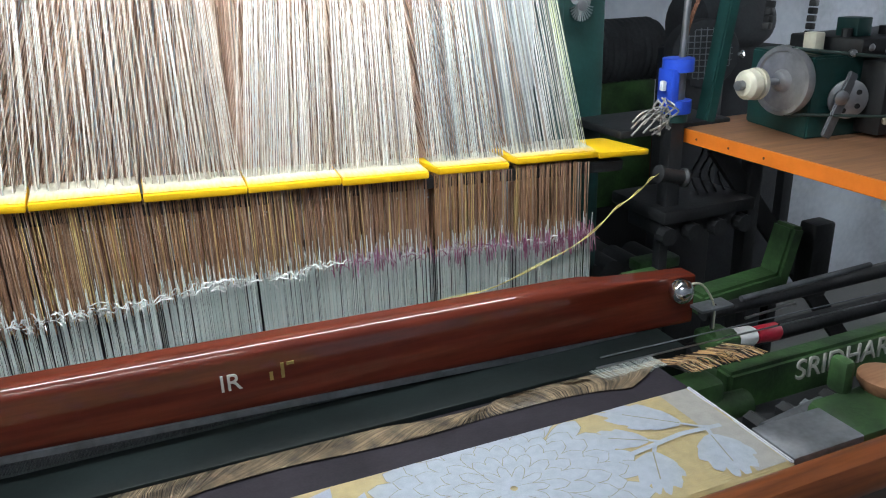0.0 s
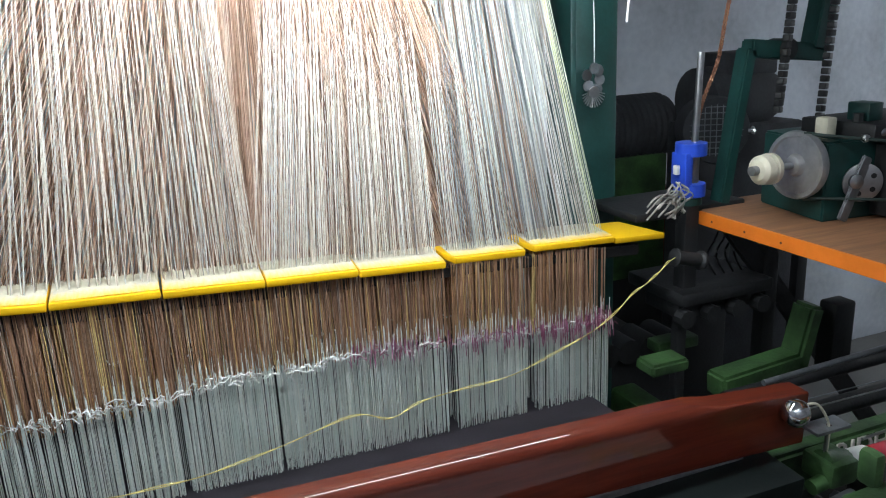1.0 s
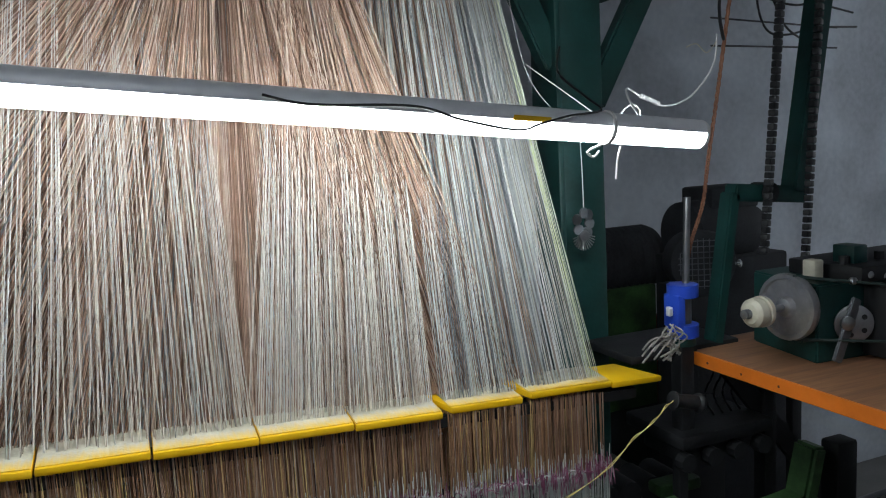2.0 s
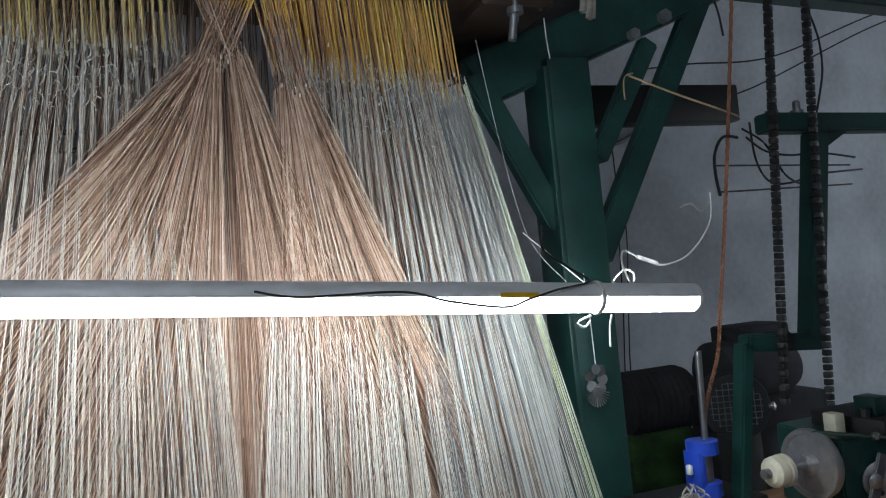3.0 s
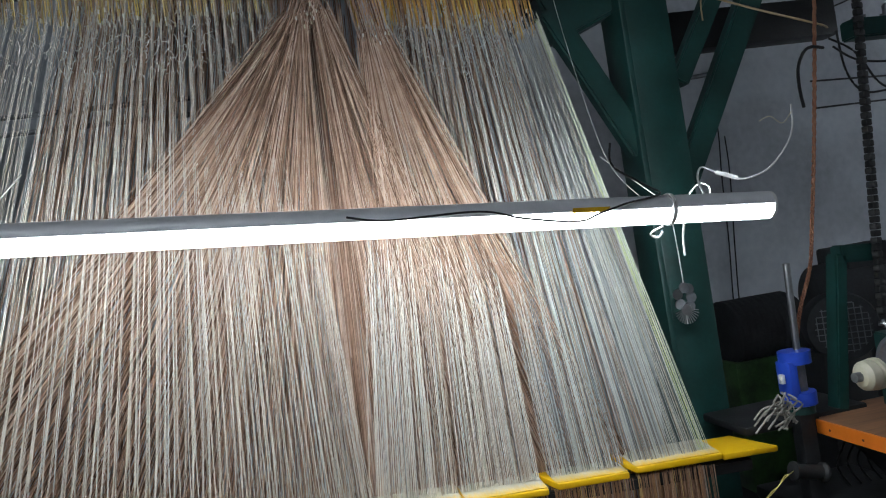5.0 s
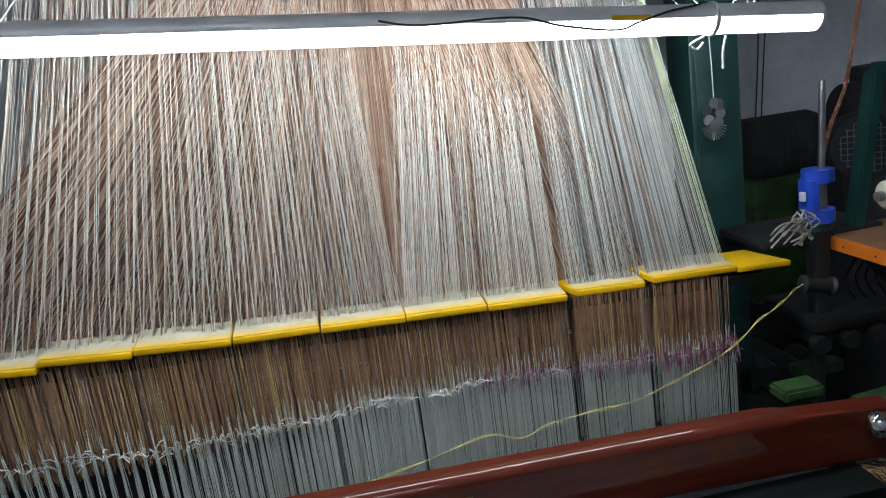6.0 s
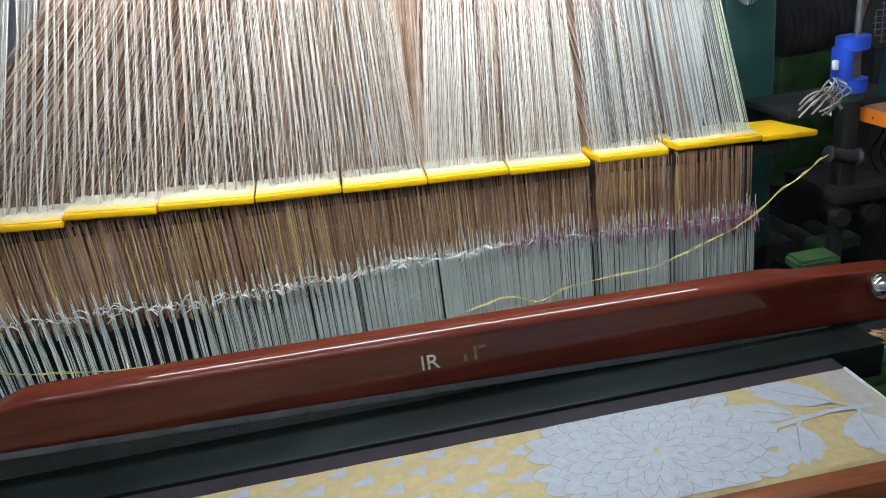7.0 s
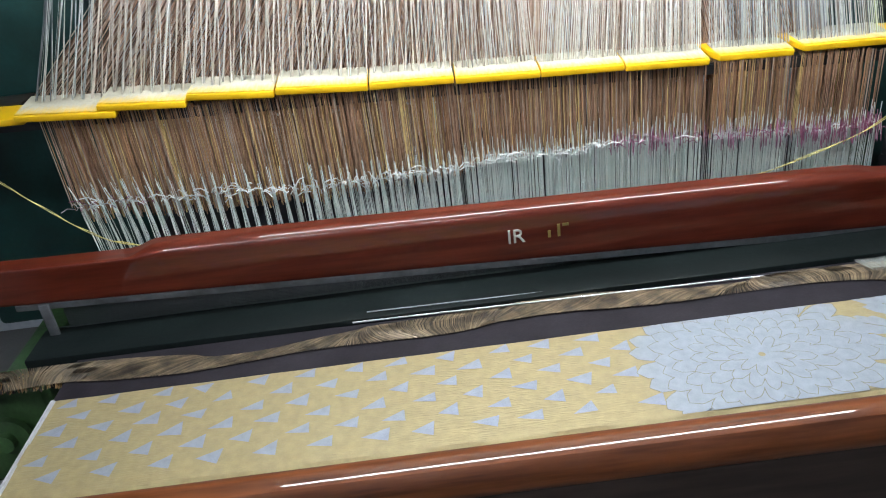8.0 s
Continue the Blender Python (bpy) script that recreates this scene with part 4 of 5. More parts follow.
    part("cross_beam", rail(bmesh.new(), (0.98, 0.24, 2.150), (1.9, 0.30, 2.130), 0.06, 0.11, 0.006), M["green"], t)
    part("platform", rail(bmesh.new(), (0.50, 0.40, 2.06), (1.20, 0.40, 2.34), 0.16, 0.26, 0.006), M["black"], t, "black machine platform behind the sloping beam")
    part("wall_beam", box(bmesh.new(), 0.9, 1.44, 0.58, 0.64, 1.90, 1.995, 0.005), M["black"], t, "black beam behind the tower")
    part("bolt", rod(bmesh.new(), (0.975, 0.24, 2.035), (0.975, 0.225, 2.035), 0.014, n=6), M["dullsteel"], t)
    part("bolt", rod(bmesh.new(), (0.90, 0.24, 1.998), (0.90, 0.225, 1.998), 0.012, n=6), M["dullsteel"], t)
    part("top_rail", box(bmesh.new(), -1.0, 1.6, 0.42, 0.50, 2.20, 2.32, 0.005), M["green"], t)


def jacquard():
    j = thing("jacquard_machine", "dark grey jacquard machine with a perforated base board", "jacquard")
    bm = bmesh.new()
    rail(bm, (-0.60, 0.13, top_z(-0.60) + 0.030), (0.545, 0.25, top_z(0.545) + 0.030), 0.26, 0.05, 0.004)
    part("base_board", bm, M["darkwood"], j, "dark wooden base board")
    part("edge_strip", rail(bmesh.new(), (-0.60, -0.004, top_z(-0.60) + 0.055), (0.545, 0.117, top_z(0.545) + 0.055), 0.01, 0.008, 0.001), M["dullsteel"], j)
    part("side_plate", box(bmesh.new(), 0.53, 0.66, 0.10, 0.30, 1.995, 2.03, 0.004), M["darkwood"], j, "grey steel end plate")
    part("body", box(bmesh.new(), -0.62, 0.56, 0.20, 0.52, 2.12, 2.75, 0.01), M["black"], j)
    hooks = [[(x, 0.10 + 0.105 * (x + 0.5) + 0.006 * rnd.random(), top_z(x) + 0.055), (x, 0.10 + 0.105 * (x + 0.5), top_z(x) + 0.20)] for x in [-0.5 + 0.0105 * k for k in range(90)]]
    h = new("needles", strands("needles", hooks, 0.0012, M["dullsteel"], 4))
    h.parent = j
    tagged(h, "row of fine steel needles", kind="stuff")
    bm = rod(bmesh.new(), (0.562, 0.05, 1.95), (0.575, 0.05, 2.3), 0.004)
    rod(bm, (0.562, 0.05, 1.972), (0.562, 0.05, 1.962), 0.013)
    rod(bm, (0.560, 0.05, 1.962), (0.552, 0.05, 1.92), 0.0065)
    part("spindle", bm, M["dullsteel"], j, "steel spindle with a collar")
    r = smooth_path([(0.71, 0.43, 2.24), (0.71, 0.20, 2.22), (0.708, 0.05, 2.15), (0.703, 0.052, 2.05), (0.697, 0.05, 1.99), (0.692, 0.05, 1.957)], 5)
    rag = new("hanging_rag", strands("hanging_rag", [r, [p + Vector((0.008, 0.004, 0.004)) for p in r], [p + Vector((-0.008, 0.003, 0.012)) for p in r]], 0.0065, M["rag"], 6))
    tagged(rag, "dirty grey twisted rag hanging from the frame", "rag")
    # side cord and crossing reed-like bars behind the harness
    bars = thing("rear_bars", "dark steel bars behind the harness cords", "bars")
    for z in (1.86, 1.83):
        part("bar", rod(bmesh.new(), (-0.9, 0.36, z), (-0.10, 0.36, z), 0.005), M["dullsteel"], bars)


# ---- lamp on the harness ----
def tube_lamp():
    a, b = Vector((-0.46, -0.181, 1.614)), Vector((0.688, -0.146, 1.5065))
    d = b - a
    turn = d.to_track_quat("X", "Z").to_matrix().to_4x4()
    lamp = thing("tube_lamp", "lit white LED tube lamp with a grey metal back", "lamp", at=a)
    lamp.rotation_euler = (turn @ Matrix.Rotation(radians(14), 4, "X")).to_euler()
    L = d.length

    def shell(y0, y1, ra, rb, zc):
        bm = bmesh.new()
        rings = [[bm.verts.new((x, 0.0175 * math.cos(t), zc + r * math.sin(t))) for t, r in [(y0 + (y1 - y0) * k / 12, ra) for k in range(13)]] for x in (0.004, L - 0.004)]
        n = 13
        for k in range(n - 1):
            bm.faces.new((rings[0][k], rings[0][k + 1], rings[1][k + 1], rings[1][k]))
        bm.faces.new((rings[0][n - 1], rings[0][0], rings[1][0], rings[1][n - 1]))
        bm.faces.new(rings[0]); bm.faces.new(rings[1][::-1])
        return bm
    part("diffuser", shell(math.pi * 0.93, math.pi * 2.16, 0.019, 0, 0.0), M["tube"], lamp, "glowing white diffuser")
    part("metal_back", shell(math.pi * 0.17, math.pi * 0.92, 0.0185, 0, 0.0004), M["alu"], lamp, "grey metal back")
    for x in (0.0, L - 0.006):
        part("end_cap", lathe(bmesh.new(), (x, 0, 0), (1, 0, 0), [(0, 0.016), (0.001, 0.0185), (0.005, 0.0185), (0.006, 0.016)]), M["white"], lamp)
    at = lambda x: (x + 0.46) / 1.15 * L
    w = new("cable", strands("cable", [smooth_path([(at(0.11), -0.020, 0.012), (at(0.16), -0.0205, 0.006), (at(0.27), -0.021, 0.012), (at(0.33), -0.0215, 0.001), (at(0.40), -0.022, -0.006), (at(0.43), -0.022, 0.003), (at(0.47), -0.018, 0.014), (at(0.52), -0.006, 0.022), (at(0.50), 0.0, 0.035), (at(0.455), 0.0, 0.06), (at(0.45), 0.0, 0.09)])], 0.0016, M["cable"], 6))
    w.parent = lamp
    tagged(w, "thin black cable")
    part("sticker", box(bmesh.new(), at(0.395), at(0.445), -0.0178, -0.0172, 0.004, 0.0105), M["yellow"], lamp, "small yellow sticker")
    for x in (0.535, -0.30):
        part("tie_cord", rod(bmesh.new(), (at(x), 0.012, 0.01), (at(x), 0.215, 0.05), 0.0009, n=6), M["fuzz"], lamp, "thin white tie cord")
    tie = new("tie", strands("tie", [[(at(0.535) + 0.002 * k, 0.0205 * math.cos(t), 0.0205 * math.sin(t)) for t in [i * math.tau / 14 for i in range(15)]] for k in range(3)], 0.0014, M["fuzz"], 5))
    tie.parent = lamp
    for pts in (smooth_path([(at(0.55), -0.020, -0.018), (at(0.552), -0.016, -0.036), (at(0.556), -0.016, -0.060)]), smooth_path([(at(0.52), -0.020, -0.018), (at(0.505), -0.016, -0.028), (at(0.515), -0.016, -0.034), (at(0.522), -0.016, -0.026)])):
        tail = new("tie_tail", strands("tie_tail", [pts], 0.0016, M["fuzz"], 5))
        tail.parent = lamp


def loose_wires():
    def wire(name, pts, r, mat, label, cat="wire", sides=5):
        tagged(new(name, strands(name, [smooth_path(pts)], r, mat, sides)), label, cat)
    wire("white_flex", [(0.60, -0.135, 1.530), (0.63, -0.07, 1.56), (0.68, 0.0, 1.58), (0.71, 0.0, 1.565), (0.745, 0.0, 1.553), (0.79, 0.0, 1.562), (0.825, 0.0, 1.59), (0.845, 0.0, 1.62), (0.85, 0.0, 1.66)], 0.0016, M["white"], "loose white flex with a small connector")
    tagged(new("connector", finish("connector", rail(bmesh.new(), (0.70, -0.003, 1.569), (0.735, -0.003, 1.556), 0.006, 0.006, 0.001), M["white"])), "small white cable connector", "connector")
    wire("flex_tails", [(0.79, 0.0, 1.64), (0.81, 0.0, 1.645), (0.83, 0.0, 1.632), (0.85, 0.0, 1.65)], 0.0009, M["cream"], "frayed cream flex ends")
    wire("white_loop", [(0.59, -0.138, 1.532), (0.60, -0.09, 1.536), (0.625, -0.08, 1.552), (0.64, -0.08, 1.545), (0.635, -0.08, 1.53), (0.61, -0.08, 1.527)], 0.0014, M["white"], "small loop of white flex")
    wire("string", [(0.70, 0.165, 1.55), (0.704, 0.165, 1.47), (0.706, 0.166, 1.39)], 0.0009, M["fuzz"], "white string holding the small gears", "string")
    wire("side_string", [(0.53, 0.14, 1.95), (0.555, 0.14, 1.78), (0.59, 0.14, 1.62), (0.63, 0.10, 1.54)], 0.0005, M["fuzz"], "thin white string beside the harness", "string")
    wire("string_end", [(0.66, 0.14, 1.99), (0.661, 0.14, 1.95), (0.664, 0.14, 1.92)], 0.0012, M["fuzz"], "short white string end", "string")
    # twisted mains flex from the beam down to the blue holder
    core = smooth_path([(1.11, 0.17, 2.2), (1.095, 0.17, 2.10), (1.045, 0.17, 1.80), (1.005, 0.165, 1.60), (0.965, 0.15, 1.46), (0.925, 0.12, 1.385), (0.880, 0.10, 1.32), (0.850, 0.08, 1.27), (0.835, 0.07, 1.255)], 30)
    tw = [[p + 0.0022 * Vector((math.cos(i * 0.8 + k), math.sin(i * 0.8 + k), 0)) for i, p in enumerate(core)] for k in (0, 2.1, 4.2)]
    flex = thing("twisted_flex", "twisted brown and white mains flex hanging down", "wire")
    for strand in tw:
        core_wire = new("strand", strands("strand", [strand], 0.0019, M["twist"], 5))
        core_wire.parent = flex
    for pts in ([(1.10, 0.55, 2.02), (1.31, 0.6, 2.053), (1.58, 0.6, 2.074), (1.93, 0.6, 2.19), (2.3, 0.7, 2.3)], [(1.40, 0.6, 1.965), (1.53, 0.6, 1.999), (1.92, 0.6, 2.153), (2.3, 0.7, 2.27)],
                [(1.04, 0.12, 1.77), (1.09, 0.13, 1.745), (1.15, 0.13, 1.735), (1.22, 0.14, 1.74), (1.34, 0.16, 1.73)], [(1.06, 0.13, 1.80), (1.075, 0.14, 1.73), (1.11, 0.15, 1.69), (1.16, 0.15, 1.685), (1.24, 0.16, 1.70), (1.40, 0.2, 1.71)],
                [(1.05, 0.14, 1.79), (1.10, 0.14, 1.76), (1.14, 0.14, 1.70), (1.20, 0.16, 1.68)], [(1.25, 0.15, 2.03), (1.27, 0.15, 1.97), (1.25, 0.13, 1.90), (1.19, 0.09, 1.83), (1.165, 0.08, 1.79)], [(1.0, 0.15, 2.08), (1.03, 0.15, 2.03), (1.04, 0.15, 1.97)], [(1.2, 0.4, 1.76), (1.7, 0.5, 1.76)], [(1.2, 0.4, 1.70), (1.7, 0.5, 1.71)]):
        wire("black_cable", pts, 0.0022, M["cable"], "black cable slung between the machines", "cable")
    wire("orange_cord", [(0.85, 0.19, 1.905), (0.95, 0.19, 1.87), (1.07, 0.19, 1.832), (1.10, 0.2, 1.825)], 0.0022, M["neck_cord"], "ochre cord tied between the braces", "cord")
    wire("orange_cord", [(0.86, 0.19, 1.91), (0.84, 0.19, 1.90), (0.837, 0.19, 1.86)], 0.0016, M["neck_cord"], "loose ochre cord end", "cord")
    wire("grey_cable", [(0.91, 0.05, 1.66), (0.93, 0.08, 1.70), (0.95, 0.10, 1.74), (0.98, 0.11, 1.77), (1.02, 0.12, 1.77)], 0.003, M["cable"], "black cable joint hanging loose", "cable")
    for pts in ([(1.563, 1.385, 2.002), (1.565, 1.385, 1.793), (1.552, 1.385, 1.63), (1.541, 1.385, 1.407), (1.524, 1.385, 1.209), (1.517, 1.385, 1.087)], [(1.587, 1.385, 1.77), (1.584, 1.385, 1.626), (1.559, 1.385, 1.364), (1.545, 1.385, 1.166), (1.564, 1.385, 1.093)]):
        wire("wall_wire", pts, 0.0026, M["cable"], "thin dark wire running down the plaster wall")
    wire("conduit", [(1.474, 1.385, 1.989), (1.616, 1.385, 2.008), (1.737, 1.385, 2.094)], 0.008, M["dullsteel"], "grey conduit on the plaster wall", "conduit", 8)
    # cluster of small gears hung on the post
    g = thing("gear_cluster", "cluster of small worn steel gears and washers on a string", "gears", at=(0.704, 0.168, 1.365))
    for i in range(7):
        a = i * 0.9
        c = Vector((0.013 * math.cos(a), -0.004 * (i % 3), 0.020 * math.sin(a)))
        bm = lathe(bmesh.new(), c, (0.1 * math.sin(a), -1, 0.1 * math.cos(a)), [(0, 0.005), (0.0001, 0.0095), (0.003, 0.0095), (0.0031, 0.005)], 16)
        part("gear", bm, M["steel"] if i % 2 else M["dullsteel"], g)
    bm = bmesh.new()
    for i in range(14):
        a = math.pi + math.pi * (i / 13) * 1.0
        rail(bm, (0.006 * math.cos(a), -0.002, -0.02 + 0.006 * math.sin(a)), (0.022 * math.cos(a), -0.004, -0.024 + 0.022 * math.sin(a)), 0.0025, 0.0016)
    part("clips", bm, M["steel"], g, "fan of small steel clips")


# ---- the winding table ----
def winding_table():
    t = thing("side_table", "plywood side table with bright orange edging", "table")
    bm = bmesh.new()
    out = [(0.848, 0.052), (0.846, -0.42), (1.55, -0.42), (1.55, 0.10), (0.90, 0.10)]
    lo = [bm.verts.new((x, y, 1.118)) for x, y in out]
    hi = [bm.verts.new((x, y, 1.1425)) for x, y in out]
    bm.faces.new(lo[::-1]); bm.faces.new(hi)
    for k in range(len(out)):
        bm.faces.new((lo[k], lo[(k + 1) % len(out)], hi[(k + 1) % len(out)], hi[k]))
    part("tabletop", bm, M["ply"], t)
    part("edging", rail(bmesh.new(), (0.8455, 0.054, 1.131), (0.8435, -0.42, 1.131), 0.004, 0.0235, 0.001), M["orange"], t, "bright orange edging strip")
    for k in range(6):
        y = 0.02 - k * 0.075
        part("screw", rod(bmesh.new(), (0.8425, y, 1.130), (0.8465, y, 1.130), 0.0022, n=8), M["rust"], t)
    for x, y in ((1.02, 0.07), (1.50, 0.07), (1.50, -0.38)):
        part("leg", box(bmesh.new(), x - 0.014, x + 0.014, y - 0.014, y + 0.014, 0, 1.118, 0.002), M["black"], t, "black steel leg")
    part("leg_brace", rail(bmesh.new(), (0.93, 0.07, 1.10), (1.35, 0.07, 0.60), 0.012, 0.035), M["black"], t)
    part("under_cap", lathe(bmesh.new(), (0.885, -0.33, 1.118), (0, 0, -1), [(0, 0.022), (0.002, 0.024), (0.016, 0.024), (0.020, 0.020)]), M["white"], t, "white plastic cap under the top")
    # the winder on the table
    w = thing("bobbin_winder", "green bobbin winder with an aluminium wheel and a cream spool", "winder", at=(0, 0, 1.1428))
    bm = bmesh.new()
    out = [(0.972, 0.050), (0.944, -0.108), (1.28, -0.14), (1.30, 0.05)]
    lo = [bm.verts.new((x, y, 0)) for x, y in out]
    hi = [bm.verts.new((x, y, 0.125)) for x, y in out]
    bm.faces.new(lo[::-1]); bm.faces.new(hi)
    for k in range(4):
        bm.faces.new((lo[k], lo[(k + 1) % 4], hi[(k + 1) % 4], hi[k]))
    bmesh.ops.bevel(bm, geom=list(bm.edges), offset=0.003, segments=2, affect="EDGES")
    part("casing", bm, M["green"], w, "green enamelled casing")
    ax = Vector((-1.0, -0.06, 0.01)).normalized()
    c = Vector((0.920, -0.072, 0.088))
    wheel = part("wheel", lathe(bmesh.new(), c, ax, [(-0.012, 0.03), (-0.011, 0.052), (-0.002, 0.054), (0.004, 0.052), (0.004, 0.046), (0.000, 0.044), (0.000, 0.018), (0.008, 0.014), (0.010, 0.008)], 40), M["turned"], w, "turned aluminium wheel")
    part("axle", rod(bmesh.new(), c, c + ax * 0.09, 0.0055), M["dullsteel"], w)
    s = c + ax * 0.050
    part("spool", lathe(bmesh.new(), s, ax, [(0, 0.016), (0.001, 0.024), (0.008, 0.0245), (0.009, 0.020), (0.013, 0.020), (0.014, 0.0235), (0.026, 0.022), (0.032, 0.016), (0.033, 0.010)]), M["cream"], w, "cream plastic spool")
    part("axle_tip", rod(bmesh.new(), s + ax * 0.033, s + ax * 0.043, 0.0075), M["dullsteel"], w)
    p = Vector((0.975, -0.128, 0.055))
    bm = rail(bmesh.new(), p + Vector((0.03, 0, 0.045)), p + Vector((-0.012, 0.0, -0.05)), 0.006, 0.020, 0.002)
    part("lever", bm, M["dullsteel"], w, "worn steel lever")
    part("lever_pivot", lathe(bmesh.new(), p + Vector((0.005, -0.004, 0.01)), (-0.4, -1, 0), [(0, 0.011), (0.004, 0.011), (0.006, 0.006)]), M["steel"], w)
    part("cam_plate", lathe(bmesh.new(), p + Vector((0.028, 0.004, 0.005)), (-0.5, -1, 0), [(0, 0.028), (0.001, 0.030), (0.004, 0.030), (0.005, 0.028)], 24), M["turned"], w, "pierced aluminium cam plate")
    cn = Vector((-0.5, -1, 0)).normalized()
    cs, cc = cn.cross(Vector((0, 0, 1))), p + Vector((0.028, 0.004, 0.005)) + cn * 0.0045
    for k in range(5):
        h = cc + 0.018 * (math.cos(k * 1.257) * cs + math.sin(k * 1.257) * Vector((0, 0, 1)))
        part("hole", rod(bmesh.new(), h, h + cn * 0.0012, 0.0042), M["black"], w, "dark round hole")
    for z1, z2, y2 in ((0.050, 0.028, -0.150), (-0.050, -0.052, -0.150)):
        path = [c + Vector((-0.001, -0.012, z1)), Vector((1.02, -0.172, 0.088 + z1 * 0.75 + (0.0 if z1 > 0 else -0.012))), Vector((1.22, -0.172, 0.088 + z2))]
        belt = new("belt", strands("belt", [path], 0.0026, M["belt"], 6))
        belt.parent = w
        tagged(belt, "green-black drive belt")
    for k in range(7):
        q = Vector((1.04 + 0.03 * k, -0.166, 0.03 + 0.085 * ((k * 0.37) % 1.0)))
        part("stud", lathe(bmesh.new(), q, (-0.1, -1, 0.05), [(0, 0.007), (0.005, 0.007), (0.006, 0.005), (0.010, 0.004), (0.011, 0.002)], 12), M["steel"] if k % 3 else M["cream"], w, "small turned stud")
    part("mechanism", box(bmesh.new(), 1.03, 1.28, -0.165, -0.118, 0.006, 0.118, 0.004), M["black"], w, "black greasy mechanism")
    bm = box(bmesh.new(), 1.0, 1.3, -0.14, 0.0, 0.125, 0.150, 0.003)
    for k in range(6):
        rod(bm, (1.01 + 0.04 * k, -0.10, 0.15), (1.01 + 0.04 * k, -0.10, 0.163), 0.008, n=8)
    part("top_gear", bm, M["black"], w, "black machinery on the casing")
    for k in range(5):
        part("bolt", lathe(bmesh.new(), (0.985 + 0.035 * k, -0.135, 0.130 + 0.006 * (k % 2)), (-0.3, -1, 0.3), [(0, 0.006), (0.006, 0.006), (0.008, 0.003)], 10), M["steel"], w)
    part("green_block", box(bmesh.new(), 1.02, 1.05, -0.11, -0.07, 0.150, 0.178, 0.002), M["green"], w)
    part("red_button", rod(bmesh.new(), (1.10, -0.13, 0.158), (1.12, -0.13, 0.158), 0.007), M["red"], w, "red button")
    part("clamp", box(bmesh.new(), 0.965, 0.985, -0.085, -0.06, 0.125, 0.158, 0.003), M["cream"], w, "pale clamp block")
    for z0, z1, y in ((0.138, 0.050, -0.16), (0.036, 0.006, -0.16)):
        part("belt", rod(bmesh.new(), (0.925, -0.085, z0), (1.35, y - 0.02, z1), 0.0030, n=8), M["green"], w, "green round belt")
    bm = box(bmesh.new(), 0.905, 0.99, -0.37, -0.285, 0.0, 0.036, 0.006)
    solid("pale_tray", bmesh_shift(bm, (0.02, 0, 1.1430)), M["white"], "pale plastic tray on the side table", "tray")


def bmesh_shift(bm, v):
    bmesh.ops.translate(bm, verts=bm.verts, vec=v)
    return bm


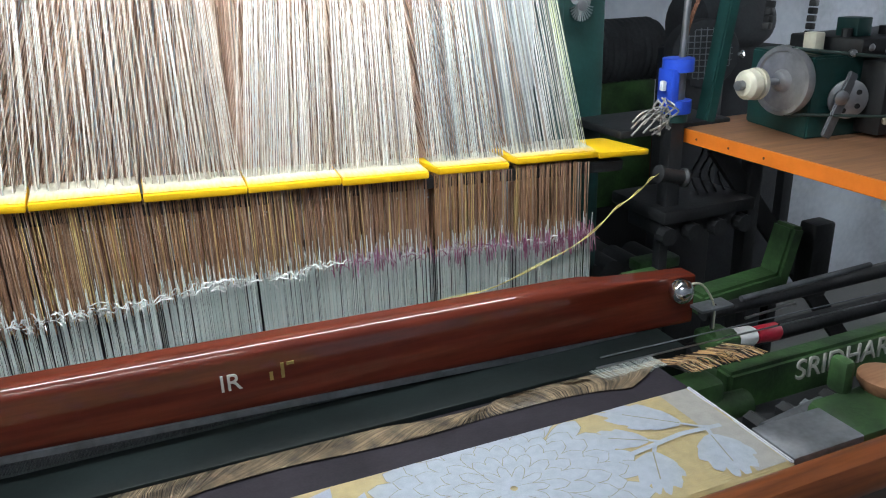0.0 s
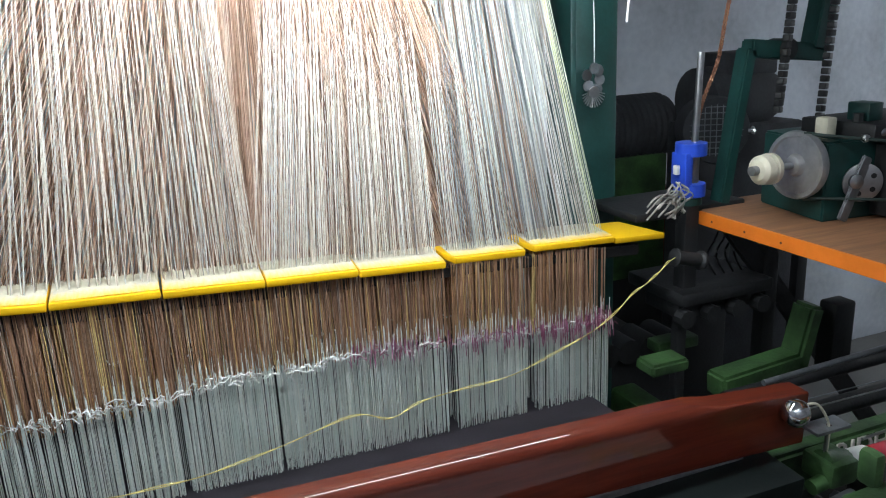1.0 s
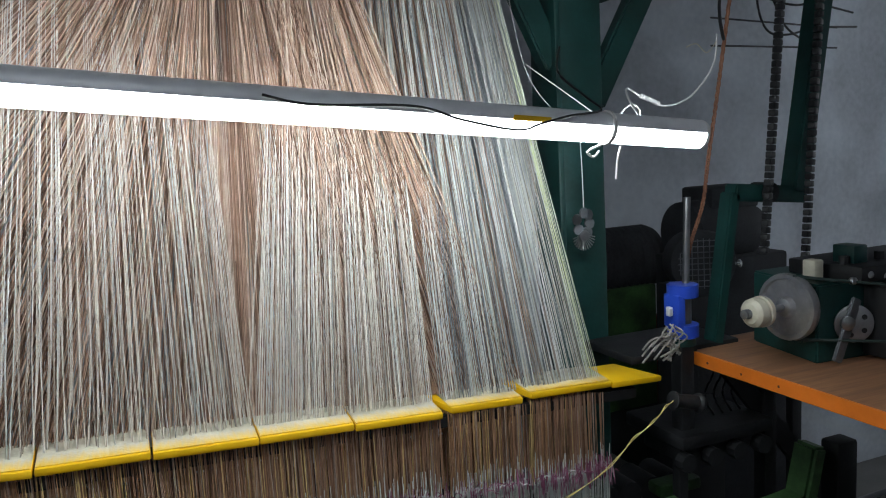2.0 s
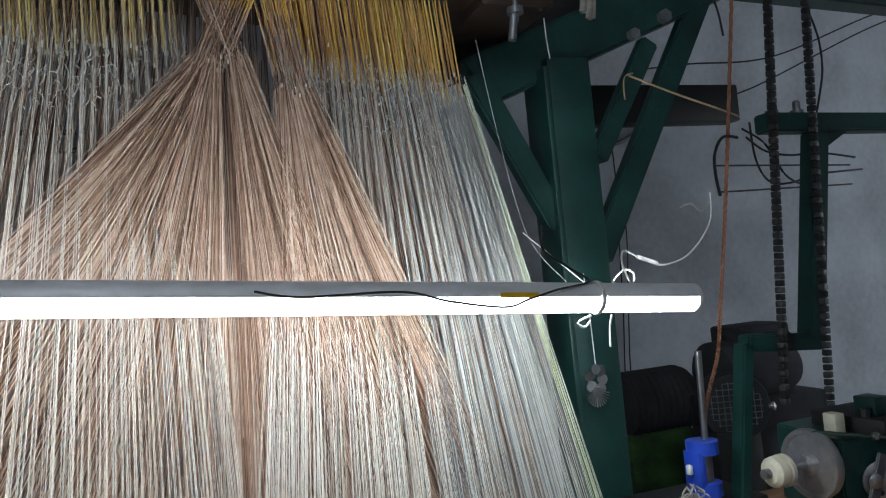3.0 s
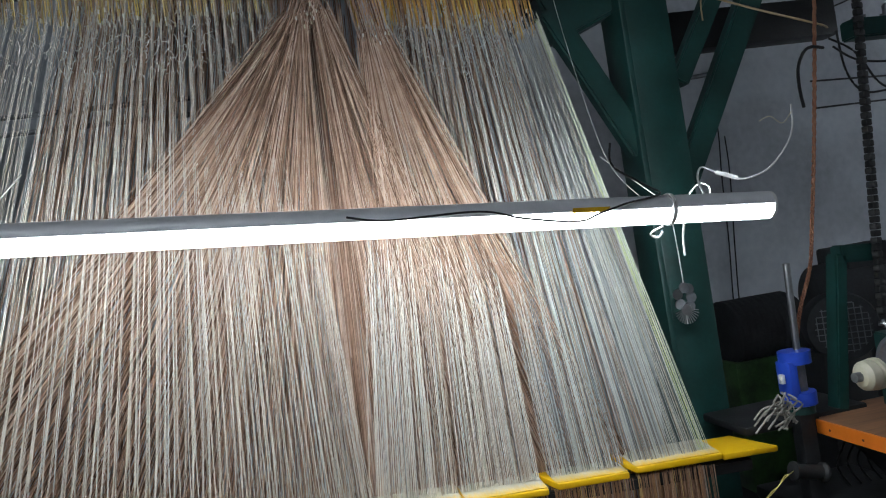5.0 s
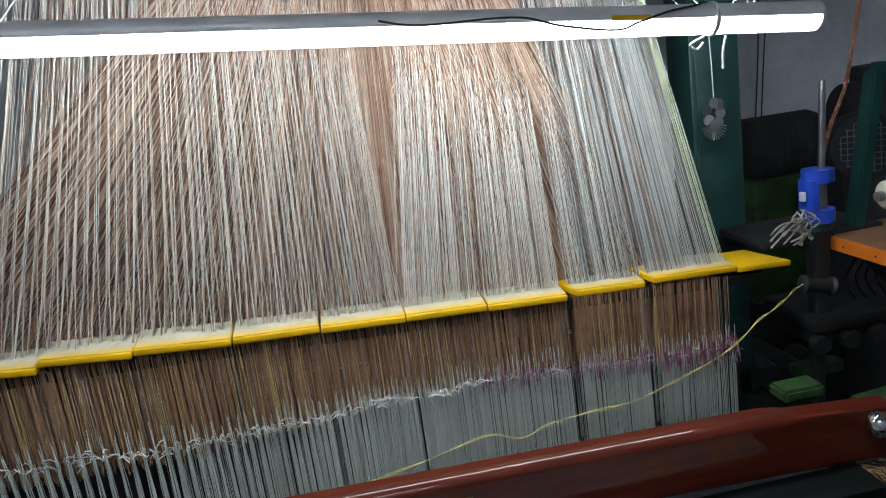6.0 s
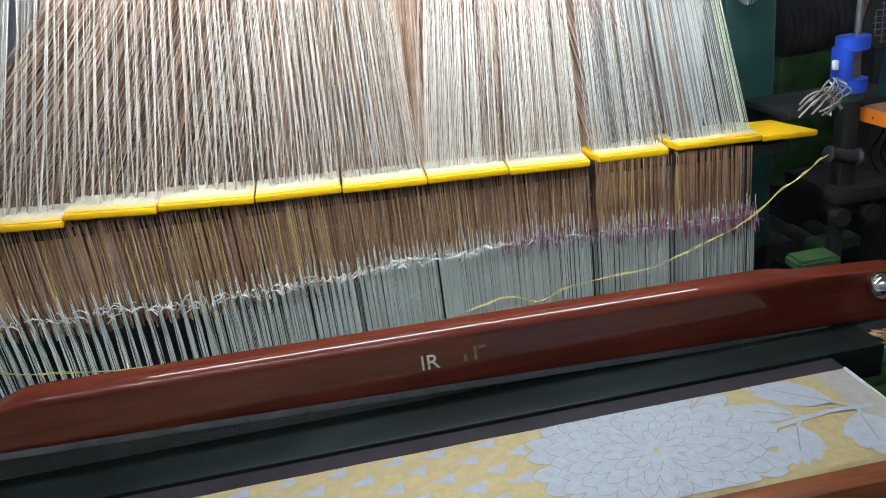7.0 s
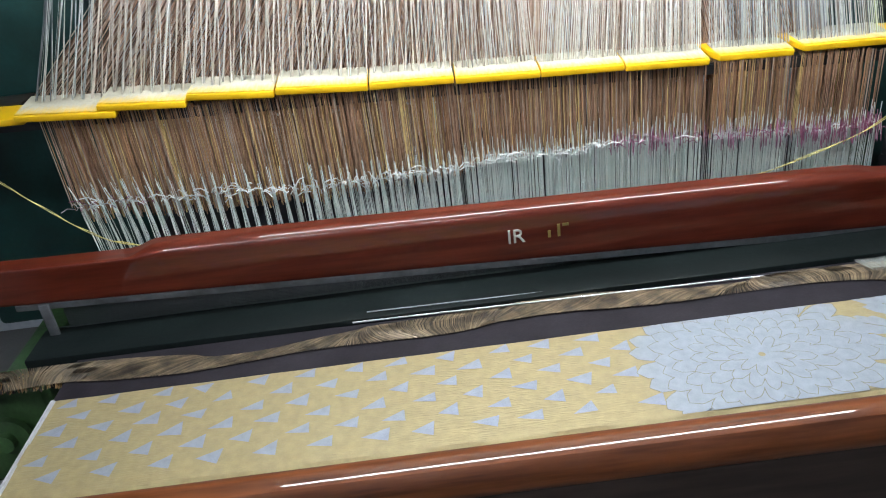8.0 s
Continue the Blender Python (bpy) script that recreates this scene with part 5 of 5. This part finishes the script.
def stop_stand():
    """The iron stand at the end of the boards with its blue holder and rags."""
    b = thing("thread_holder", "blue plastic holder with a steel rod, on an iron stand", "holder", at=(0.827, 0.06, 1.17))
    bm = bmesh.new()
    lathe(bm, (0, 0, 0.0), (0, 0, 1), [(0, 0.024), (0.001, 0.026), (0.022, 0.026), (0.023, 0.020)])
    lathe(bm, (0, 0, 0.068), (0, 0, 1), [(0, 0.020), (0.001, 0.026), (0.022, 0.026), (0.023, 0.022)])
    box(bm, -0.026, -0.010, -0.020, 0.018, 0.018, 0.075, 0.003)
    part("shell", bm, M["blue"], b, "blue plastic shell")
    part("rod", rod(bmesh.new(), (0.002, 0, -0.06), (0.012, 0, 0.235), 0.0058), M["steel"], b, "bright steel rod")
    part("sleeve", rod(bmesh.new(), (0.002, 0, 0.0225), (0.002, 0, 0.0685), 0.0125), M["dullsteel"], b, "dark steel sleeve")
    part("switch", box(bmesh.new(), -0.036, -0.028, -0.01, 0.0, 0.040, 0.056, 0.002), M["white"], b, "small white switch")
    part("collar", rod(bmesh.new(), (0, 0, -0.014), (0, 0, 0), 0.021), M["green"], b)
    s = thing("iron_stand", "black greasy iron stand with gears", "stand")
    part("column", box(bmesh.new(), 0.81, 0.838, 0.045, 0.073, 0.94, 1.157, 0.003), M["black"], s)
    part("column_foot", box(bmesh.new(), 0.815, 0.835, 0.06, 0.08, 0.0, 0.94, 0.003), M["black"], s)
    bm = box(bmesh.new(), 0.72, 0.95, 0.06, 0.20, 1.135, 1.150, 0.004)
    part("plate", bm, M["black"], s)
    bm = box(bmesh.new(), 0.79, 0.99, 0.02, 0.18, 0.985, 1.010, 0.006)
    box(bm, 0.80, 0.96, 0.04, 0.14, 0.955, 0.985, 0.006)
    part("gear_tray", bm, M["black"], s)
    for k in range(4):
        part("gear", rod(bmesh.new(), (0.80 + 0.055 * k, 0.015, 0.965), (0.80 + 0.055 * k, 0.035, 0.965), 0.016, n=10), M["black"], s)
    part("reel", lathe(bmesh.new(), (0.752, 0.0, 1.088), (1, 0, -0.25), [(0, 0.010), (0.002, 0.015), (0.006, 0.015), (0.008, 0.011), (0.050, 0.012), (0.054, 0.016), (0.058, 0.016), (0.060, 0.010)]), M["black"], s, "black greasy thread reel")
    for k in range(4):
        x = 0.90 + 0.02 * k
        w = new("wire", strands("wire", [smooth_path([(x, 0.1, 1.13), (x + 0.02, 0.09, 1.09), (x - 0.01, 0.08, 1.05), (x + 0.01, 0.08, 1.01)])], 0.0022, M["cable"], 5))
        w.parent = s
    # a knot of rags
    paths = []
    for k in range(20):
        a = rnd.uniform(0, math.tau)
        p = Vector((0.776 + 0.012 * math.cos(a), 0.03, 1.176 + 0.014 * math.sin(a)))
        if k < 6:
            paths.append(smooth_path([p, p + Vector((-0.02, -0.005, 0.004)), p + Vector((-0.036, -0.006, -0.010 + 0.002 * k)), p + Vector((-0.050, -0.006, -0.022 + 0.002 * k))], 5))
        else:
            paths.append(smooth_path([p + Vector((0, 0, 0.014)), p + Vector((rnd.gauss(0, 0.010), -0.012, 0.004)), p + Vector((rnd.gauss(0, 0.009), -0.004, -0.010)), p + Vector((rnd.gauss(0, 0.007), -0.006, -0.018))], 5))
    tagged(new("rag_knot", strands("rag_knot", paths, 0.0017, M["rag"], 6)), "knotted pale grey rags tied to the stand", "rags", kind="stuff")


# ---- machines behind ----
def lift_frame():
    f = thing("lift_frame", "dark green steel lifting frame standing on the side table", "steel frame")
    y = 0.075
    part("leg", rail(bmesh.new(), (0.905, y, 1.1435), (0.946, y, 1.405), 0.03, 0.022, 0.003), M["green"], f)
    part("cross_block", rail(bmesh.new(), (0.945, y, 1.405), (1.112, y, 1.390), 0.03, 0.030, 0.003), M["green"], f)
    part("upright", rail(bmesh.new(), (1.094, y, 1.395), (1.155, y, 1.765), 0.036, 0.036, 0.003), M["green"], f)
    part("crossbar", rail(bmesh.new(), (1.035, y, 1.785), (1.40, y, 1.779), 0.036, 0.034, 0.003), M["green"], f)
    part("strut", rail(bmesh.new(), (1.155, y, 1.74), (1.24, y, 1.785), 0.02, 0.02, 0.002), M["green"], f)
    part("pivot", rod(bmesh.new(), (1.02, y - 0.02, 1.40), (1.02, y + 0.02, 1.40), 0.018), M["black"], f)
    for x in (1.062, 1.120):
        part("bolt", lathe(bmesh.new(), (x, y, 1.80), (0, 0, 1), [(0, 0.012), (0.008, 0.012), (0.009, 0.007), (0.022, 0.007), (0.026, 0.004)], 12), M["dullsteel"], f)
    for x0, z0, x1, z1 in ((1.066, 2.16, 0.992, 1.29), (1.148, 2.16, 1.085, 1.22)):
        ch = thing("chain", "black greasy roller chain hanging from the steel tower", "chain", "hanging chains", at=(0, 0.045, 0))
        n = 74
        for k in range(n):
            t = k / n
            o = part("link", box(bmesh.new(), -0.0085, 0.0085, -0.006, 0.006, -0.0054, 0.0054, 0.002), M["black"], ch) if k == 0 else new("link", first.data)
            first = o if k == 0 else first
            o.parent = ch
            o.location = (x0 + (x1 - x0) * t, 0, z0 + (z1 - z0) * t)
            o.rotation_euler = (0, 0.07, 0.4 * (k % 2))
            o.scale = (1.0 if k % 2 else 0.72, 1, 1)


def rear_machines():
    m = thing("electric_motor", "black ribbed electric motor on a green base", "motor", at=(1.25, 0.85, 0))
    bm = bmesh.new()
    lathe(bm, (-0.10, 0, 1.17), (1, 0, 0), [(0, 0.06), (0.004, 0.085)] + [q for k in range(10) for q in ((0.01 + k * 0.02, 0.092), (0.018 + k * 0.02, 0.092), (0.0185 + k * 0.02, 0.084), (0.0195 + k * 0.02, 0.084))] + [(0.215, 0.085), (0.22, 0.06)])
    part("ribbed_body", bm, M["hazed_black"], m)
    part("base", box(bmesh.new(), -0.11, 0.09, -0.07, 0.08, 0.75, 1.10, 0.006), M["casting"], m, "green cast base")
    part("pedestal", box(bmesh.new(), -0.10, 0.10, -0.06, 0.10, 0.0, 0.75, 0.006), M["black"], m)
    g = thing("fan_motor", "black motor with a wire mesh fan guard", "motor", at=(1.275, 0.52, -0.02))
    part("housing", lathe(bmesh.new(), (0, 0.0, 1.215), (-0.5, -1, 0.05), [(-0.10, 0.06), (-0.09, 0.078), (0.0, 0.082), (0.012, 0.078), (0.014, 0.060)], 32), M["hazed_black"], g)
    bm = bmesh.new()
    q = Vector((-0.5, -1, 0.05)).to_track_quat("Z", "Y").to_matrix()
    for k in range(-4, 5):
        o = k * 0.014
        h = math.sqrt(max(0, 0.062 ** 2 - o * o))
        for a, b in (((o, -h), (o, h)), ((-h, o), (h, o))):
            rail(bm, Vector((0, 0, 1.215)) + q @ Vector((a[0], a[1], 0.016)), Vector((0, 0, 1.215)) + q @ Vector((b[0], b[1], 0.016)), 0.002, 0.002)
    part("mesh_guard", bm, M["dullsteel"], g, "wire mesh guard")
    part("lamp_glass", lathe(bmesh.new(), (0.055, -0.06, 1.215), (0.2, -1, 0.2), [(0, 0.010), (0.006, 0.010), (0.010, 0.005)], 12), M["chrome"], g)
    part("pedestal", box(bmesh.new(), -0.06, 0.07, 0.0, 0.10, 0.0, 1.16, 0.006), M["black"], g)
    t = thing("gear_motor", "large black gear motor on a stand", "motor", at=(1.46, 0.66, -0.08))
    part("body", lathe(bmesh.new(), (-0.14, 0, 1.33), (1, 0, 0), [(0, 0.05), (0.01, 0.085), (0.10, 0.09), (0.20, 0.085), (0.25, 0.06), (0.26, 0.03)], 24), M["hazed_black"], t)
    part("box", box(bmesh.new(), -0.08, 0.08, -0.06, 0.06, 1.39, 1.45, 0.008), M["hazed_black"], t)
    part("stand", box(bmesh.new(), -0.14, 0.14, -0.10, 0.10, 0.0, 1.27, 0.008), M["hazed_black"], t)
    for x, col in ((1.36, "rust"), (1.65, "black"), (1.90, "black")):
        solid("machine_leg", box(bmesh.new(), x - 0.02, x + 0.02, 0.80, 0.84, 0.0, 1.0, 0.003), M[col], "dark painted steel machine leg by the wall", "leg", "machine legs")
    solid("leg_brace", rail(bmesh.new(), (1.60, 0.82, 0.95), (1.95, 0.82, 0.40), 0.02, 0.06, 0.004), M["black"], "black steel brace between machine legs", "brace")
    wh = thing("flywheel", "black cast iron flywheel behind the loom", "wheel", at=(1.72, 0.95, 0.30))
    bm = bmesh.new()
    ring = [(0.27 + 0.02 * math.cos(a), 0.02 * math.sin(a)) for a in [k * math.tau / 8 for k in range(8)]]
    rows = [[bm.verts.new((r * math.cos(t), z, r * math.sin(t))) for r, z in ring] for t in [k * math.tau / 40 for k in range(40)]]
    for i in range(40):
        for k in range(8):
            bm.faces.new((rows[i][k], rows[i][(k + 1) % 8], rows[(i + 1) % 40][(k + 1) % 8], rows[(i + 1) % 40][k]))
    part("rim", bm, M["black"], wh)
    for k in range(5):
        a = k * math.tau / 5
        part("spoke", rail(bmesh.new(), (0, 0, 0), (0.27 * math.cos(a), 0, 0.27 * math.sin(a)), 0.02, 0.03), M["black"], wh)
    lowm = thing("drive_unit", "dark greasy drive unit of the loom with green blocks", "machine")
    bm = box(bmesh.new(), 0.66, 0.96, 0.24, 0.50, 0.45, 0.80, 0.02)
    for k in range(6):
        rod(bm, (0.68 + 0.05 * k, 0.22, 0.82), (0.68 + 0.05 * k, 0.30, 0.82), 0.026, n=12)
    part("housing", bm, M["black"], lowm)
    part("green_block", box(bmesh.new(), 0.68, 0.73, 0.16, 0.20, 0.82, 0.90, 0.008), M["casting"], lowm)
    part("green_block", box(bmesh.new(), 0.83, 0.925, 0.13, 0.17, 0.848, 0.872, 0.006), M["casting"], lowm)


# ---- movement ----
BEAT = 0.61


def motions(s, rp, beads):
    rows, rows_r, rows_b = [], [], []
    n = 160
    for k in range(n + 1):
        t = 8.0 * k / n
        ph = ((t - 0.105) / BEAT) % 1.0
        fwd = (0.5 - 0.5 * math.cos(math.tau * ph)) ** 2.0
        ang = math.degrees(math.asin(0.038 * fwd / 0.81))
        rows.append((t, pose(0.045 * fwd, SLEY_PIVOT[0] - 0.107 * fwd, SLEY_PIVOT[1], ang, 0, 0)))
        out = 0.0 if ph > 0.93 else min(1.0, ph / 0.25) if ph < 0.45 else min(1.0, (0.93 - ph) / 0.15)
        out = out * out * (3 - 2 * out)
        rows_r.append((t, pose(0.95 * out, -0.205, 0.8935)))
        rows_b.append((t, pose(0, 0, -0.055 * fwd)))
    walk(s, rows)
    walk(rp, rows_r)
    walk(beads, rows_b)


room()
fill_lamp()
comber_boards()
harness()
tails()
beads = lifted_cords()
yarn()
the_sley = sley()
the_rapier = rapier()
warp()
cloth()
breast_beam()
side_frames()
jacquard()
tube_lamp()
loose_wires()
winding_table()
stop_stand()
lift_frame()
rear_machines()
motions(the_sley, the_rapier, beads)
